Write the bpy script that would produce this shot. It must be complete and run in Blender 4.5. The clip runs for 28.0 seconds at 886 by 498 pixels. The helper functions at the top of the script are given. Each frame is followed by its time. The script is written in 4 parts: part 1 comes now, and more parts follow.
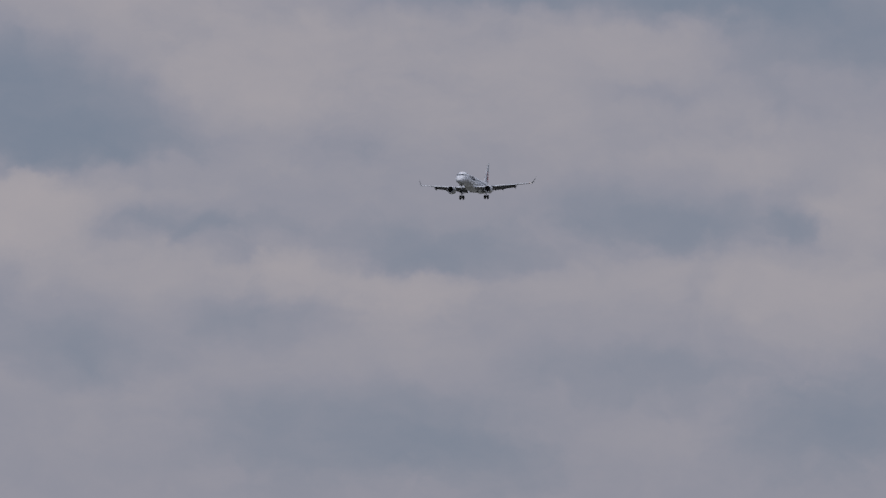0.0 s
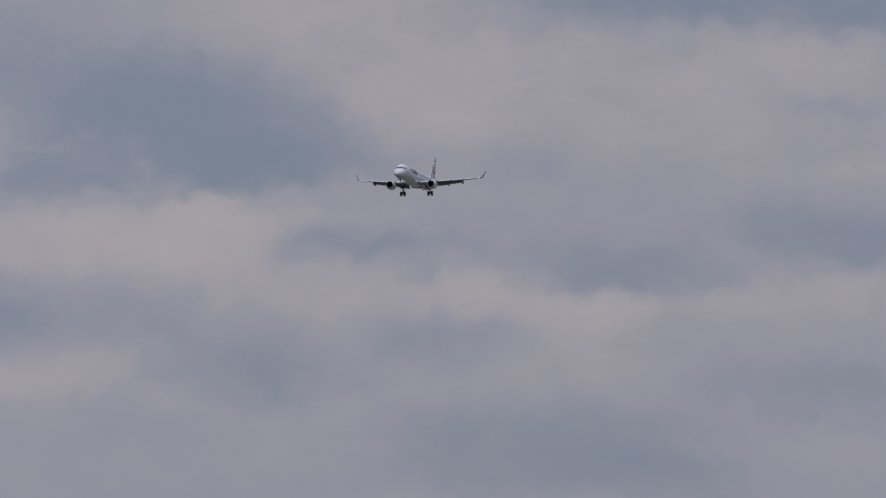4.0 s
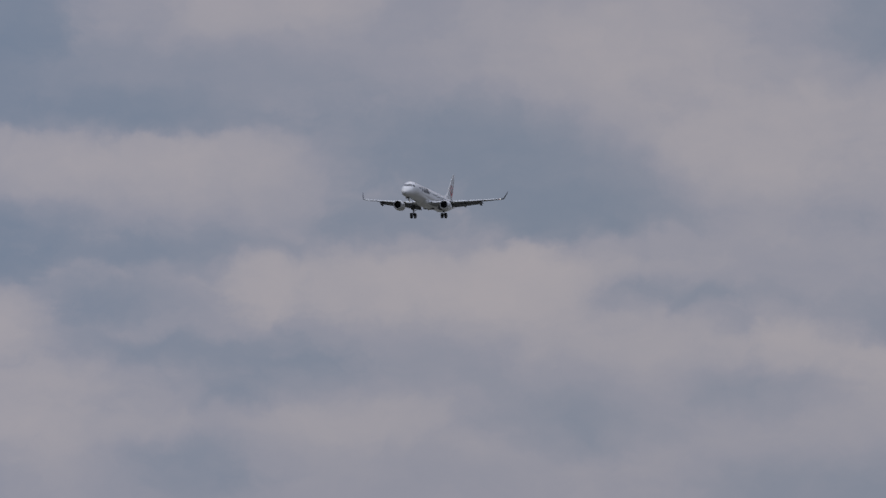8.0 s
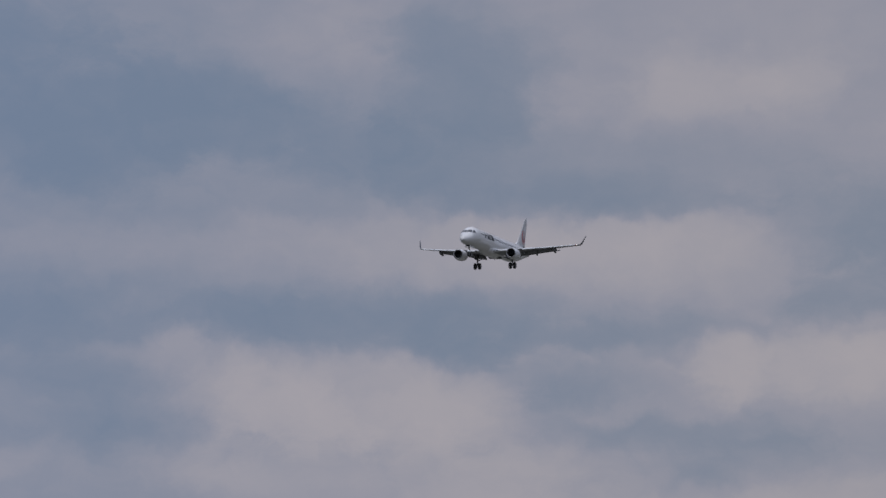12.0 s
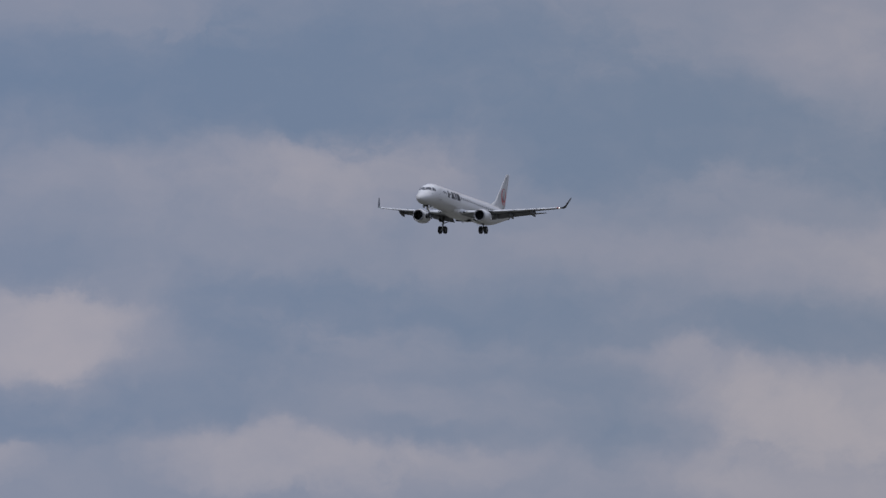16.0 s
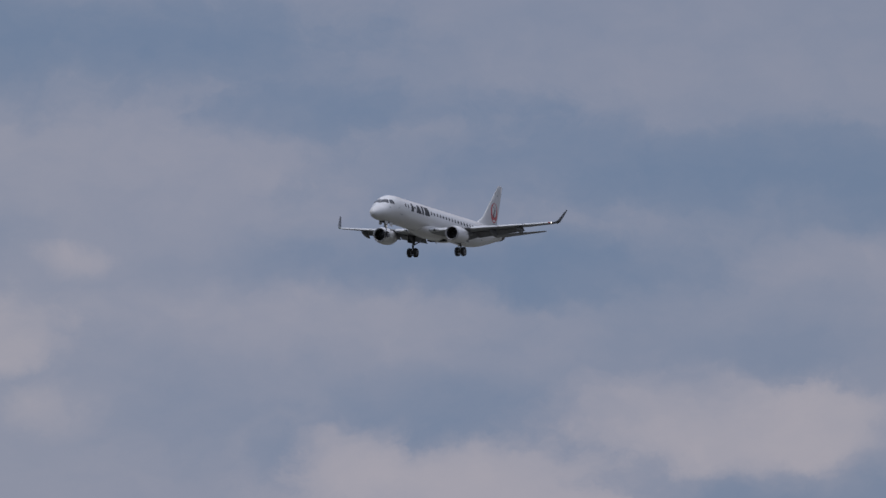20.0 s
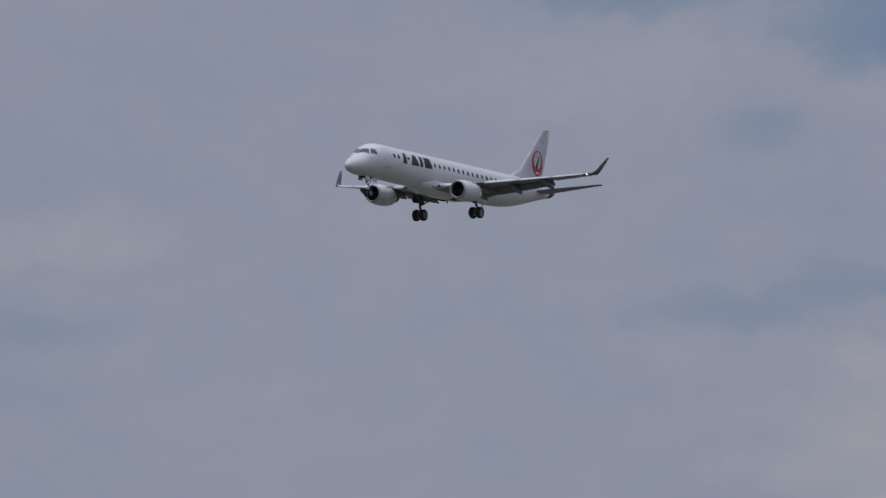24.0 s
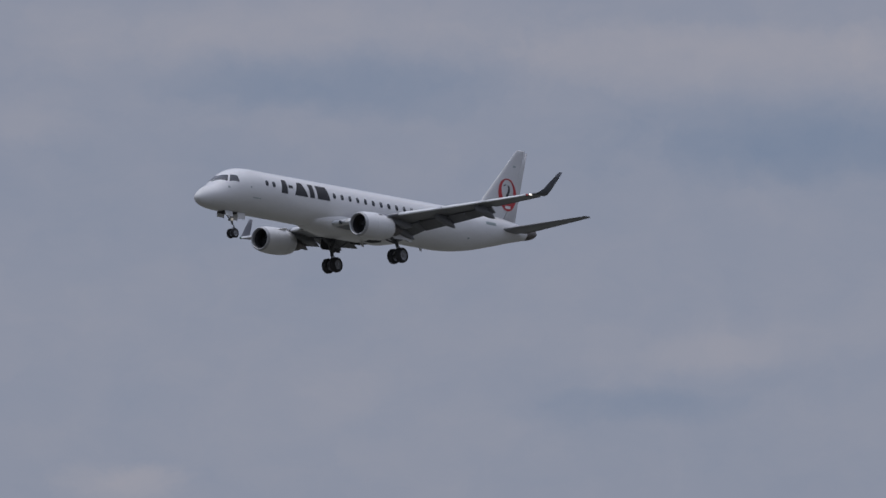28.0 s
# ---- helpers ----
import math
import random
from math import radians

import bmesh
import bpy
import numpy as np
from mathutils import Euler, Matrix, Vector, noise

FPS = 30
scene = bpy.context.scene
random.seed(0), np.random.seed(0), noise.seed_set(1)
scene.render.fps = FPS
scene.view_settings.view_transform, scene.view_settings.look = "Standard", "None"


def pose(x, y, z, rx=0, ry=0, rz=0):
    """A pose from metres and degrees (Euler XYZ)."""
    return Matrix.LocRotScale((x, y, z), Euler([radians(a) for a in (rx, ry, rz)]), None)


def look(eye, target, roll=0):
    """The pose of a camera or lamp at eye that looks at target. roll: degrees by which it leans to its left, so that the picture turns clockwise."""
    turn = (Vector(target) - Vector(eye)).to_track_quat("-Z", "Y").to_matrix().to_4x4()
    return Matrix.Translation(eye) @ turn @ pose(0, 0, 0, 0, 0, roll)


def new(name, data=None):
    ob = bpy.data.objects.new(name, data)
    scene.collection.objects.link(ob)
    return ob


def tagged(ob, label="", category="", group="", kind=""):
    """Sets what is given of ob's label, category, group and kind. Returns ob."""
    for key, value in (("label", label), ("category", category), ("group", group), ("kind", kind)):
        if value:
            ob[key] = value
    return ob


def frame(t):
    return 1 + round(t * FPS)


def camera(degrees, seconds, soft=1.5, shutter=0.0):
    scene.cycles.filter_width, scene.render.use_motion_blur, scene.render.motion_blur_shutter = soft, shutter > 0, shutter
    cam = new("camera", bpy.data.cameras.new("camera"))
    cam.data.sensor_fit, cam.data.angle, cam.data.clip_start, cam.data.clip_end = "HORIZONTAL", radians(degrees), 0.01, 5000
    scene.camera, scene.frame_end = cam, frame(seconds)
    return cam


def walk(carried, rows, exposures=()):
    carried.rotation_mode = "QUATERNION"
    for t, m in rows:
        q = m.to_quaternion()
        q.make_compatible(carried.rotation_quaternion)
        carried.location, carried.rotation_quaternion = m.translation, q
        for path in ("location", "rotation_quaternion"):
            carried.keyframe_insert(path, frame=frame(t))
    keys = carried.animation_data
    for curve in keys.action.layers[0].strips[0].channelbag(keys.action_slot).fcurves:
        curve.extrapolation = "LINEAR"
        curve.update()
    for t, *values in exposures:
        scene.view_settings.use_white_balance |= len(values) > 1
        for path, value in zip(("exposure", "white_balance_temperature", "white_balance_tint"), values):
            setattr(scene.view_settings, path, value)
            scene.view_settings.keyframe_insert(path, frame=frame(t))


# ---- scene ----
# Telephoto view of an airliner on final approach under broken cloud.
EYE = Vector((0.0, 0.0, 1.7))


def aim(azimuth, elevation, roll):
    """The camera's pose at its one standing point, turned to a direction in degrees."""
    a, e = radians(azimuth), radians(elevation)
    return look(EYE, EYE + Vector((math.cos(e) * math.cos(a), math.cos(e) * math.sin(a), math.sin(e))), roll)


cam = camera(4.7863, 28.0, soft=1.5)
walk(cam, [
    (0, aim(-169.137, 3.683, 0.35)),
    (0.5, aim(-168.983, 3.698, 0.28)),
    (1, aim(-168.818, 3.731, 0.22)),
    (1.5, aim(-168.688, 3.689, -0.35)),
    (2, aim(-168.640, 3.662, -0.99)),
    (2.5, aim(-168.573, 3.679, -0.50)),
    (3, aim(-168.422, 3.711, -0.12)),
    (3.5, aim(-168.333, 3.745, -0.20)),
    (5.5, aim(-167.404, 4.007, -0.50)),
    (6, aim(-167.155, 4.036, -0.24)),
    (6.5, aim(-166.858, 3.967, -0.22)),
    (7, aim(-166.658, 4.007, -0.00)),
    (7.5, aim(-166.583, 4.042, -0.30)),
    (8, aim(-166.435, 4.050, 0.28)),
    (8.5, aim(-166.204, 4.084, -0.10)),
    (9, aim(-165.995, 4.140, -0.06)),
    (9.5, aim(-165.779, 4.137, -0.12)),
    (10, aim(-165.393, 4.144, -0.91)),
    (10.5, aim(-164.984, 4.209, 0.07)),
    (11, aim(-164.607, 4.253, -0.30)),
    (11.5, aim(-164.284, 4.354, -0.59)),
    (12, aim(-163.916, 4.515, -0.98)),
    (12.5, aim(-163.536, 4.588, -0.45)),
    (14.5, aim(-162.251, 4.646, 0.32)),
    (15, aim(-161.910, 4.584, 0.88)),
    (15.5, aim(-161.557, 4.567, 1.07)),
    (16, aim(-161.145, 4.561, 0.63)),
    (16.5, aim(-160.692, 4.606, 0.15)),
    (17, aim(-160.177, 4.732, 0.56)),
    (17.5, aim(-159.699, 4.758, 0.28)),
    (18, aim(-159.197, 4.773, 0.32)),
    (18.5, aim(-158.704, 4.815, 0.79)),
    (19, aim(-158.184, 4.845, 0.77)),
    (19.5, aim(-157.618, 4.872, 0.56)),
    (20, aim(-157.068, 5.014, 0.36)),
    (20.5, aim(-156.143, 5.000, -0.41)),
    (21, aim(-155.678, 5.058, -0.11)),
    (21.5, aim(-155.041, 5.085, -0.73)),
    (23.5, aim(-151.654, 5.247, 0.39)),
    (24, aim(-150.547, 5.261, -0.09)),
    (24.5, aim(-149.649, 5.400, -0.03)),
    (25, aim(-148.687, 5.496, 0.19)),
    (25.5, aim(-147.302, 5.550, -0.02)),
    (26, aim(-145.772, 5.777, -0.22)),
    (26.5, aim(-144.656, 5.887, -0.09)),
    (27, aim(-143.327, 6.007, 0.19)),
    (27.5, aim(-142.053, 6.032, -0.10)),
    (28, aim(-140.299, 6.107, -0.71)),
], exposures=[(0, 0.0), (8.5, -0.01), (10, -0.05), (11, -0.07), (12, 0.0), (14.5, 0.02), (28, 0.0)])

# ---- world, sun ----
SUN_AZIMUTH, SUN_ELEVATION = -60.0, 76.0
sun = new("sun", bpy.data.lights.new("sun", "SUN"))
sun.data.energy, sun.data.angle, sun.data.color = 0.9, radians(18), (1.0, 0.97, 0.93)
a, e = radians(SUN_AZIMUTH), radians(SUN_ELEVATION)
sun.matrix_basis = look((0, 0, 50), (-math.cos(e) * math.cos(a), -math.cos(e) * math.sin(a), 50 - math.sin(e)))

# Banks of cloud, sorted by azimuth: azimuth, elevation, half width, reach up and reach down in degrees,
# how much thicker or thinner they are than the layer, and how far out from the middle they stay so.
BANK_A = [
    (-171.39, 3.82, 0.40, 0.41, 0.34, 0.39, 0.10), (-171.33, 2.78, 0.82, 0.31, 0.38, -0.59, 0.10),
    (-171.26, 4.89, 0.73, 0.41, 0.38, -0.78, 0.10), (-171.17, 4.05, 0.23, 0.17, 0.14, -0.39, 0.10),
    (-171.11, 3.82, 0.20, 0.21, 0.21, -0.65, 0.10), (-171.02, 3.30, 0.82, 0.24, 0.24, 0.26, 0.10),
    (-171.02, 4.09, 0.82, 0.41, 0.31, 0.45, 0.10), (-170.96, 4.46, 0.20, 0.14, 0.14, -0.33, 0.10),
    (-170.56, 3.50, 1.58, 0.19, 0.24, 0.52, 0.10), (-170.46, 3.48, 0.16, 0.21, 0.21, -0.33, 0.10),
    (-170.41, 2.69, 0.59, 0.21, 0.21, 0.20, 0.10), (-170.35, 3.80, 0.82, 0.26, 0.19, -0.73, 0.10),
    (-170.26, 3.02, 0.92, 0.17, 0.21, -0.45, 0.10), (-170.25, 4.52, 0.49, 0.10, 0.10, -0.33, 0.10),
]
BANK_B = [
    (-170.25, 5.04, 1.15, 0.34, 0.17, -0.91, 0.10), (-169.79, 4.67, 1.58, 0.38, 0.68, 0.39, 0.10),
    (-169.41, 5.04, 0.49, 0.21, 0.17, -0.45, 0.10), (-169.39, 2.52, 0.66, 0.21, 0.27, -0.45, 0.10),
    (-169.17, 3.60, 0.89, 0.22, 0.14, -0.65, 0.10), (-169.05, 5.19, 0.99, 0.44, 0.21, -0.85, 0.10),
    (-168.96, 3.39, 0.40, 0.14, 0.17, 0.65, 0.10), (-168.65, 2.71, 1.25, 0.27, 0.44, -0.42, 0.10),
    (-168.62, 3.10, 0.99, 0.21, 0.21, 0.26, 0.10), (-168.56, 4.28, 0.49, 0.17, 0.17, -0.33, 0.10),
    (-168.41, 3.52, 0.56, 0.15, 0.19, 0.78, 0.10), (-168.23, 4.69, 1.58, 0.62, 0.55, 0.45, 0.10),
    (-168.10, 3.29, 0.46, 0.17, 0.24, -0.39, 0.10), (-167.98, 3.65, 0.20, 0.10, 0.10, -0.26, 0.10),
]
BANK_C = [
    (-167.94, 4.51, 0.82, 0.51, 0.51, 0.39, 0.10), (-167.69, 3.78, 0.69, 0.15, 0.12, -0.36, 0.10),
    (-167.61, 3.53, 0.79, 0.17, 0.27, 0.33, 0.10), (-167.58, 3.76, 0.69, 0.17, 0.12, -0.42, 0.10),
    (-167.49, 2.71, 0.59, 0.24, 0.27, 0.13, 0.10), (-167.33, 5.18, 1.32, 0.41, 0.51, 0.45, 0.10),
    (-167.23, 4.18, 0.63, 0.21, 0.15, -0.52, 0.10), (-167.11, 3.11, 0.49, 0.21, 0.21, -0.16, 0.10),
    (-167.09, 3.08, 0.79, 0.17, 0.21, -0.36, 0.10), (-167.02, 4.36, 1.09, 0.51, 0.32, -0.98, 0.10),
    (-166.86, 3.84, 0.49, 0.17, 0.21, 0.39, 0.10), (-166.74, 2.99, 0.40, 0.17, 0.17, 0.26, 0.10),
    (-166.73, 3.84, 1.25, 0.21, 0.38, 0.59, 0.10), (-166.50, 3.41, 0.99, 0.21, 0.21, -0.20, 0.10),
]
BANK_D = [
    (-166.32, 4.64, 0.73, 0.31, 0.31, -0.65, 0.10), (-166.25, 3.87, 1.38, 0.20, 0.24, 0.65, 0.10),
    (-166.13, 4.15, 0.53, 0.17, 0.11, -0.45, 0.10), (-166.10, 3.11, 0.56, 0.17, 0.21, 0.52, 0.10),
    (-165.52, 5.34, 0.86, 0.24, 0.24, 0.52, 0.10), (-165.52, 3.36, 0.66, 0.14, 0.17, -0.39, 0.10),
    (-165.52, 3.11, 0.40, 0.14, 0.21, 0.26, 0.10), (-165.46, 3.91, 0.26, 0.15, 0.32, 0.55, 0.30),
    (-165.24, 3.23, 0.16, 0.10, 0.14, -0.39, 0.10), (-165.05, 5.08, 1.15, 0.34, 0.34, 0.29, 0.10),
    (-165.03, 3.48, 1.09, 0.14, 0.17, -0.65, 0.10), (-165.03, 2.90, 0.59, 0.24, 0.31, -0.52, 0.10),
    (-165.00, 3.11, 0.30, 0.17, 0.21, 0.33, 0.10), (-164.88, 4.53, 1.42, 0.19, 0.29, 0.18, 0.10),
]
BANK_E = [
    (-164.81, 4.00, 1.25, 0.17, 0.15, -0.72, 0.10), (-164.81, 4.46, 1.45, 0.22, 0.32, 0.30, 0.10),
    (-164.81, 4.97, 1.48, 0.38, 0.38, -0.59, 0.10), (-164.57, 4.71, 1.09, 0.21, 0.10, -0.52, 0.10),
    (-164.56, 3.74, 0.66, 0.17, 0.21, -0.52, 0.10), (-164.56, 3.41, 0.66, 0.14, 0.17, 0.20, 0.10),
    (-164.54, 2.99, 0.53, 0.21, 0.27, 0.33, 0.10), (-164.13, 5.34, 0.59, 0.44, 0.31, -0.78, 0.10),
    (-164.08, 3.24, 0.66, 0.34, 0.58, 0.33, 0.10), (-163.95, 3.60, 0.56, 0.21, 0.34, 0.59, 0.10),
    (-163.92, 5.68, 0.40, 0.21, 0.27, -0.52, 0.10), (-163.89, 3.96, 0.53, 0.17, 0.12, -0.65, 0.10),
    (-163.66, 4.58, 2.24, 0.17, 0.29, 0.36, 0.10), (-163.60, 4.95, 0.82, 0.24, 0.21, -0.45, 0.10),
]
BANK_F = [
    (-163.50, 4.16, 1.38, 0.17, 0.21, -0.78, 0.10), (-163.49, 3.30, 1.19, 0.31, 0.41, 0.31, 0.10),
    (-163.43, 5.69, 0.82, 0.31, 0.38, 0.39, 0.10), (-163.34, 3.76, 1.09, 0.21, 0.31, 0.68, 0.35),
    (-163.09, 3.62, 0.43, 0.21, 0.21, 0.52, 0.45), (-162.87, 3.28, 0.73, 0.24, 0.27, 0.33, 0.10),
    (-162.60, 5.18, 1.15, 0.44, 0.31, -0.78, 0.10), (-162.46, 3.46, 0.66, 0.17, 0.24, 0.26, 0.10),
    (-162.46, 3.98, 0.43, 0.14, 0.21, 0.45, 0.10), (-162.15, 3.58, 0.53, 0.17, 0.14, -0.52, 0.10),
    (-162.13, 4.55, 1.85, 1.71, 1.54, -0.09, 0.10), (-161.99, 5.29, 1.32, 0.27, 0.41, -0.59, 0.10),
    (-161.77, 5.13, 0.92, 0.68, 0.44, -0.59, 0.10), (-161.69, 3.85, 0.99, 0.17, 0.17, -0.26, 0.10),
]
BANK_G = [
    (-161.69, 4.62, 0.99, 0.24, 0.27, 0.10, 0.10), (-161.38, 4.19, 1.38, 0.26, 0.21, -0.65, 0.10),
    (-161.24, 3.42, 0.49, 0.14, 0.21, 0.39, 0.10), (-161.08, 3.73, 0.82, 0.10, 0.14, 0.20, 0.10),
    (-161.02, 3.53, 0.49, 0.10, 0.10, -0.45, 0.10), (-160.92, 5.10, 0.99, 0.15, 0.41, 0.47, 0.10),
    (-160.76, 5.62, 1.38, 0.44, 0.44, -0.88, 0.10), (-160.31, 4.27, 0.73, 0.21, 0.27, -0.65, 0.10),
    (-160.26, 3.45, 0.73, 0.14, 0.31, 0.65, 0.45), (-160.15, 4.97, 0.73, 0.21, 0.48, 0.29, 0.10),
    (-160.02, 4.02, 0.82, 0.17, 0.21, -0.45, 0.10), (-160.01, 5.45, 1.32, 0.31, 0.27, -0.45, 0.10),
    (-159.71, 3.71, 0.99, 0.21, 0.21, -0.39, 0.10), (-159.07, 4.04, 0.35, 0.31, 0.21, 0.52, 0.45),
]
BANK_H = [
    (-158.94, 4.90, 1.15, 0.21, 0.24, 0.29, 0.10), (-158.94, 5.39, 2.31, 0.38, 0.29, -0.78, 0.10),
    (-158.93, 5.93, 2.64, 0.27, 0.24, 0.08, 0.10), (-158.79, 3.59, 0.76, 0.21, 0.15, -0.59, 0.10),
    (-158.79, 4.47, 0.82, 0.17, 0.15, -0.26, 0.10), (-158.76, 4.07, 1.09, 0.29, 0.32, 0.72, 0.40),
    (-158.52, 3.44, 0.49, 0.08, 0.21, 0.52, 0.45), (-158.33, 3.98, 0.82, 0.21, 0.27, 0.39, 0.10),
    (-158.03, 5.97, 1.48, 0.34, 0.24, 0.03, 0.10), (-157.87, 4.89, 1.15, 0.27, 0.24, -0.39, 0.10),
    (-157.82, 3.58, 0.40, 0.17, 0.27, 0.52, 0.45), (-157.56, 4.58, 0.99, 0.27, 0.34, 0.04, 0.10),
    (-157.42, 4.90, 1.12, 0.21, 0.21, -0.62, 0.10), (-157.35, 3.76, 1.12, 0.22, 0.48, 0.91, 0.10),
]
BANK_I = [
    (-157.16, 5.41, 0.92, 0.38, 0.38, -0.39, 0.10), (-157.12, 3.74, 1.05, 0.21, 0.34, 0.45, 0.10),
    (-156.97, 4.10, 0.86, 0.27, 0.31, -0.45, 0.10), (-156.57, 3.93, 0.36, 0.17, 0.34, 0.78, 0.45),
    (-156.51, 4.65, 1.32, 0.21, 0.38, 0.33, 0.10), (-156.47, 4.92, 1.15, 0.21, 0.21, -0.29, 0.10),
    (-156.35, 5.75, 1.15, 0.17, 0.17, -0.65, 0.10), (-156.21, 3.88, 0.23, 0.21, 0.21, -0.39, 0.10),
    (-156.04, 5.35, 0.99, 0.27, 0.34, 0.13, 0.10), (-155.72, 5.96, 1.85, 0.31, 0.31, -0.36, 0.10),
    (-155.69, 4.13, 0.66, 0.34, 0.34, -0.26, 0.10), (-155.42, 6.08, 1.32, 0.21, 0.31, -0.59, 0.10),
    (-155.12, 5.55, 1.15, 0.27, 0.41, 0.07, 0.10), (-155.11, 6.25, 1.65, 0.27, 0.31, -0.45, 0.10),
]
BANK_J = [
    (-155.09, 4.96, 0.30, 0.10, 0.11, 0.59, 0.10), (-154.93, 4.17, 0.33, 0.17, 0.21, 0.45, 0.10),
    (-154.75, 4.54, 0.31, 0.21, 0.32, 0.55, 0.20), (-154.35, 4.43, 0.73, 0.21, 0.31, 0.45, 0.10),
    (-154.18, 6.26, 1.32, 0.21, 0.21, -0.45, 0.10), (-154.17, 5.07, 0.99, 0.21, 0.21, -0.33, 0.10),
    (-154.02, 5.68, 1.32, 0.24, 0.31, 0.04, 0.10), (-153.71, 4.62, 0.99, 0.27, 0.41, 0.36, 0.10),
    (-153.43, 4.25, 1.25, 0.62, 0.62, 0.21, 0.10), (-153.38, 6.42, 1.09, 0.38, 0.24, -1.17, 0.10),
    (-153.24, 5.03, 0.99, 0.21, 0.15, -0.36, 0.10), (-153.01, 6.03, 0.82, 0.27, 0.34, 0.03, 0.10),
    (-152.93, 3.84, 0.26, 0.07, 0.14, 0.39, 0.10), (-152.93, 6.05, 0.66, 0.17, 0.24, 0.07, 0.10),
]
BANK_K = [
    (-152.87, 4.08, 0.92, 0.55, 0.51, 0.36, 0.10), (-152.74, 4.16, 0.82, 0.62, 0.55, -0.16, 0.10),
    (-152.28, 5.94, 0.30, 0.14, 0.17, -0.33, 0.10), (-152.16, 4.91, 0.79, 0.17, 0.10, -0.36, 0.10),
    (-151.60, 6.73, 0.96, 0.41, 0.26, -0.72, 0.10), (-151.39, 6.29, 1.65, 0.41, 0.51, 0.20, 0.10),
    (-148.63, 5.31, 0.66, 0.21, 0.17, 0.33, 0.10), (-148.17, 4.85, 1.09, 0.15, 0.21, -0.29, 0.10),
    (-147.86, 4.49, 0.99, 0.21, 0.24, -0.13, 0.10), (-147.81, 5.41, 0.49, 0.21, 0.21, 0.20, 0.10),
    (-147.70, 6.56, 0.49, 0.17, 0.17, 0.20, 0.10), (-147.55, 5.19, 0.66, 0.15, 0.15, 0.21, 0.10),
    (-147.50, 5.01, 0.82, 0.10, 0.14, -0.26, 0.10), (-147.49, 6.29, 0.49, 0.14, 0.14, -0.26, 0.10),
]
BANK_L = [
    (-147.44, 5.25, 0.82, 0.19, 0.21, 0.26, 0.10), (-146.44, 6.82, 0.82, 0.27, 0.27, 0.45, 0.10),
    (-146.13, 6.36, 1.65, 0.14, 0.14, -0.33, 0.10), (-145.82, 5.17, 0.99, 0.21, 0.21, 0.10, 0.10),
    (-145.21, 6.82, 1.81, 0.41, 0.22, 0.39, 0.10), (-144.66, 6.46, 1.38, 0.22, 0.27, -0.68, 0.10),
    (-143.67, 6.52, 0.92, 0.22, 0.24, -0.36, 0.10), (-143.37, 7.17, 0.99, 0.21, 0.27, 0.26, 0.10),
    (-142.45, 6.62, 1.48, 0.29, 0.21, -0.39, 0.10), (-142.09, 5.36, 0.40, 0.14, 0.14, -0.13, 0.10),
    (-141.69, 5.52, 0.66, 0.17, 0.17, 0.23, 0.10), (-141.68, 7.16, 1.32, 0.21, 0.27, 0.39, 0.10),
    (-141.41, 5.24, 0.66, 0.10, 0.14, -0.26, 0.10), (-139.74, 7.00, 1.15, 0.21, 0.21, -0.45, 0.10),
]
BANK_M = [
    (-139.44, 7.28, 1.65, 0.21, 0.27, 0.26, 0.10), (-138.56, 4.88, 0.43, 0.12, 0.17, 0.39, 0.10),
    (-138.02, 6.81, 0.40, 0.21, 0.21, 0.26, 0.10),
]
BANKS = (BANK_A, BANK_B, BANK_C, BANK_D, BANK_E, BANK_F, BANK_G, BANK_H, BANK_I, BANK_J, BANK_K, BANK_L, BANK_M)


def cloud_bank(bank):
    """A node group that adds up the clouds of one bank."""
    tree = bpy.data.node_groups.new("cloud_bank", "ShaderNodeTree")
    tree.interface.new_socket("Reach", in_out="INPUT", socket_type="NodeSocketVector")
    tree.interface.new_socket("Edge", in_out="INPUT", socket_type="NodeSocketFloat")
    tree.interface.new_socket("Thickness", in_out="OUTPUT", socket_type="NodeSocketFloat")
    reach, edge = tree.nodes.new("NodeGroupInput").outputs[:2]
    total = None
    for az, el, w, rise, fall, thick, core in bank:
        scaled, ahead, square, puff = [tree.nodes.new(k) for k in ("ShaderNodeVectorMath", "ShaderNodeVectorMath", "ShaderNodeVectorMath", "ShaderNodeMapRange")]
        scaled.operation, ahead.operation, square.operation, puff.interpolation_type = "MULTIPLY_ADD", "MAXIMUM", "LENGTH", "SMOOTHSTEP"
        tree.links.new(reach, scaled.inputs[0])
        scaled.inputs[1].default_value, scaled.inputs[2].default_value = (1 / w, 1 / rise, -1 / fall), (-az / w, -el / rise, el / fall)
        tree.links.new(scaled.outputs[0], ahead.inputs[0])
        ahead.inputs[1].default_value = (-1000, 0, 0)
        tree.links.new(ahead.outputs[0], square.inputs[0])
        tree.links.new(square.outputs["Value"], puff.inputs[0])
        tree.links.new(edge, puff.inputs[1])
        for k, v in ((2, core), (3, 0.0), (4, thick)):
            puff.inputs[k].default_value = v
        if total is None:
            total = puff.outputs[0]
            continue
        add = tree.nodes.new("ShaderNodeMath")
        tree.links.new(total, add.inputs[0])
        tree.links.new(puff.outputs[0], add.inputs[1])
        total = add.outputs[0]
    tree.links.new(total, tree.nodes.new("NodeGroupOutput").inputs[0])
    return tree


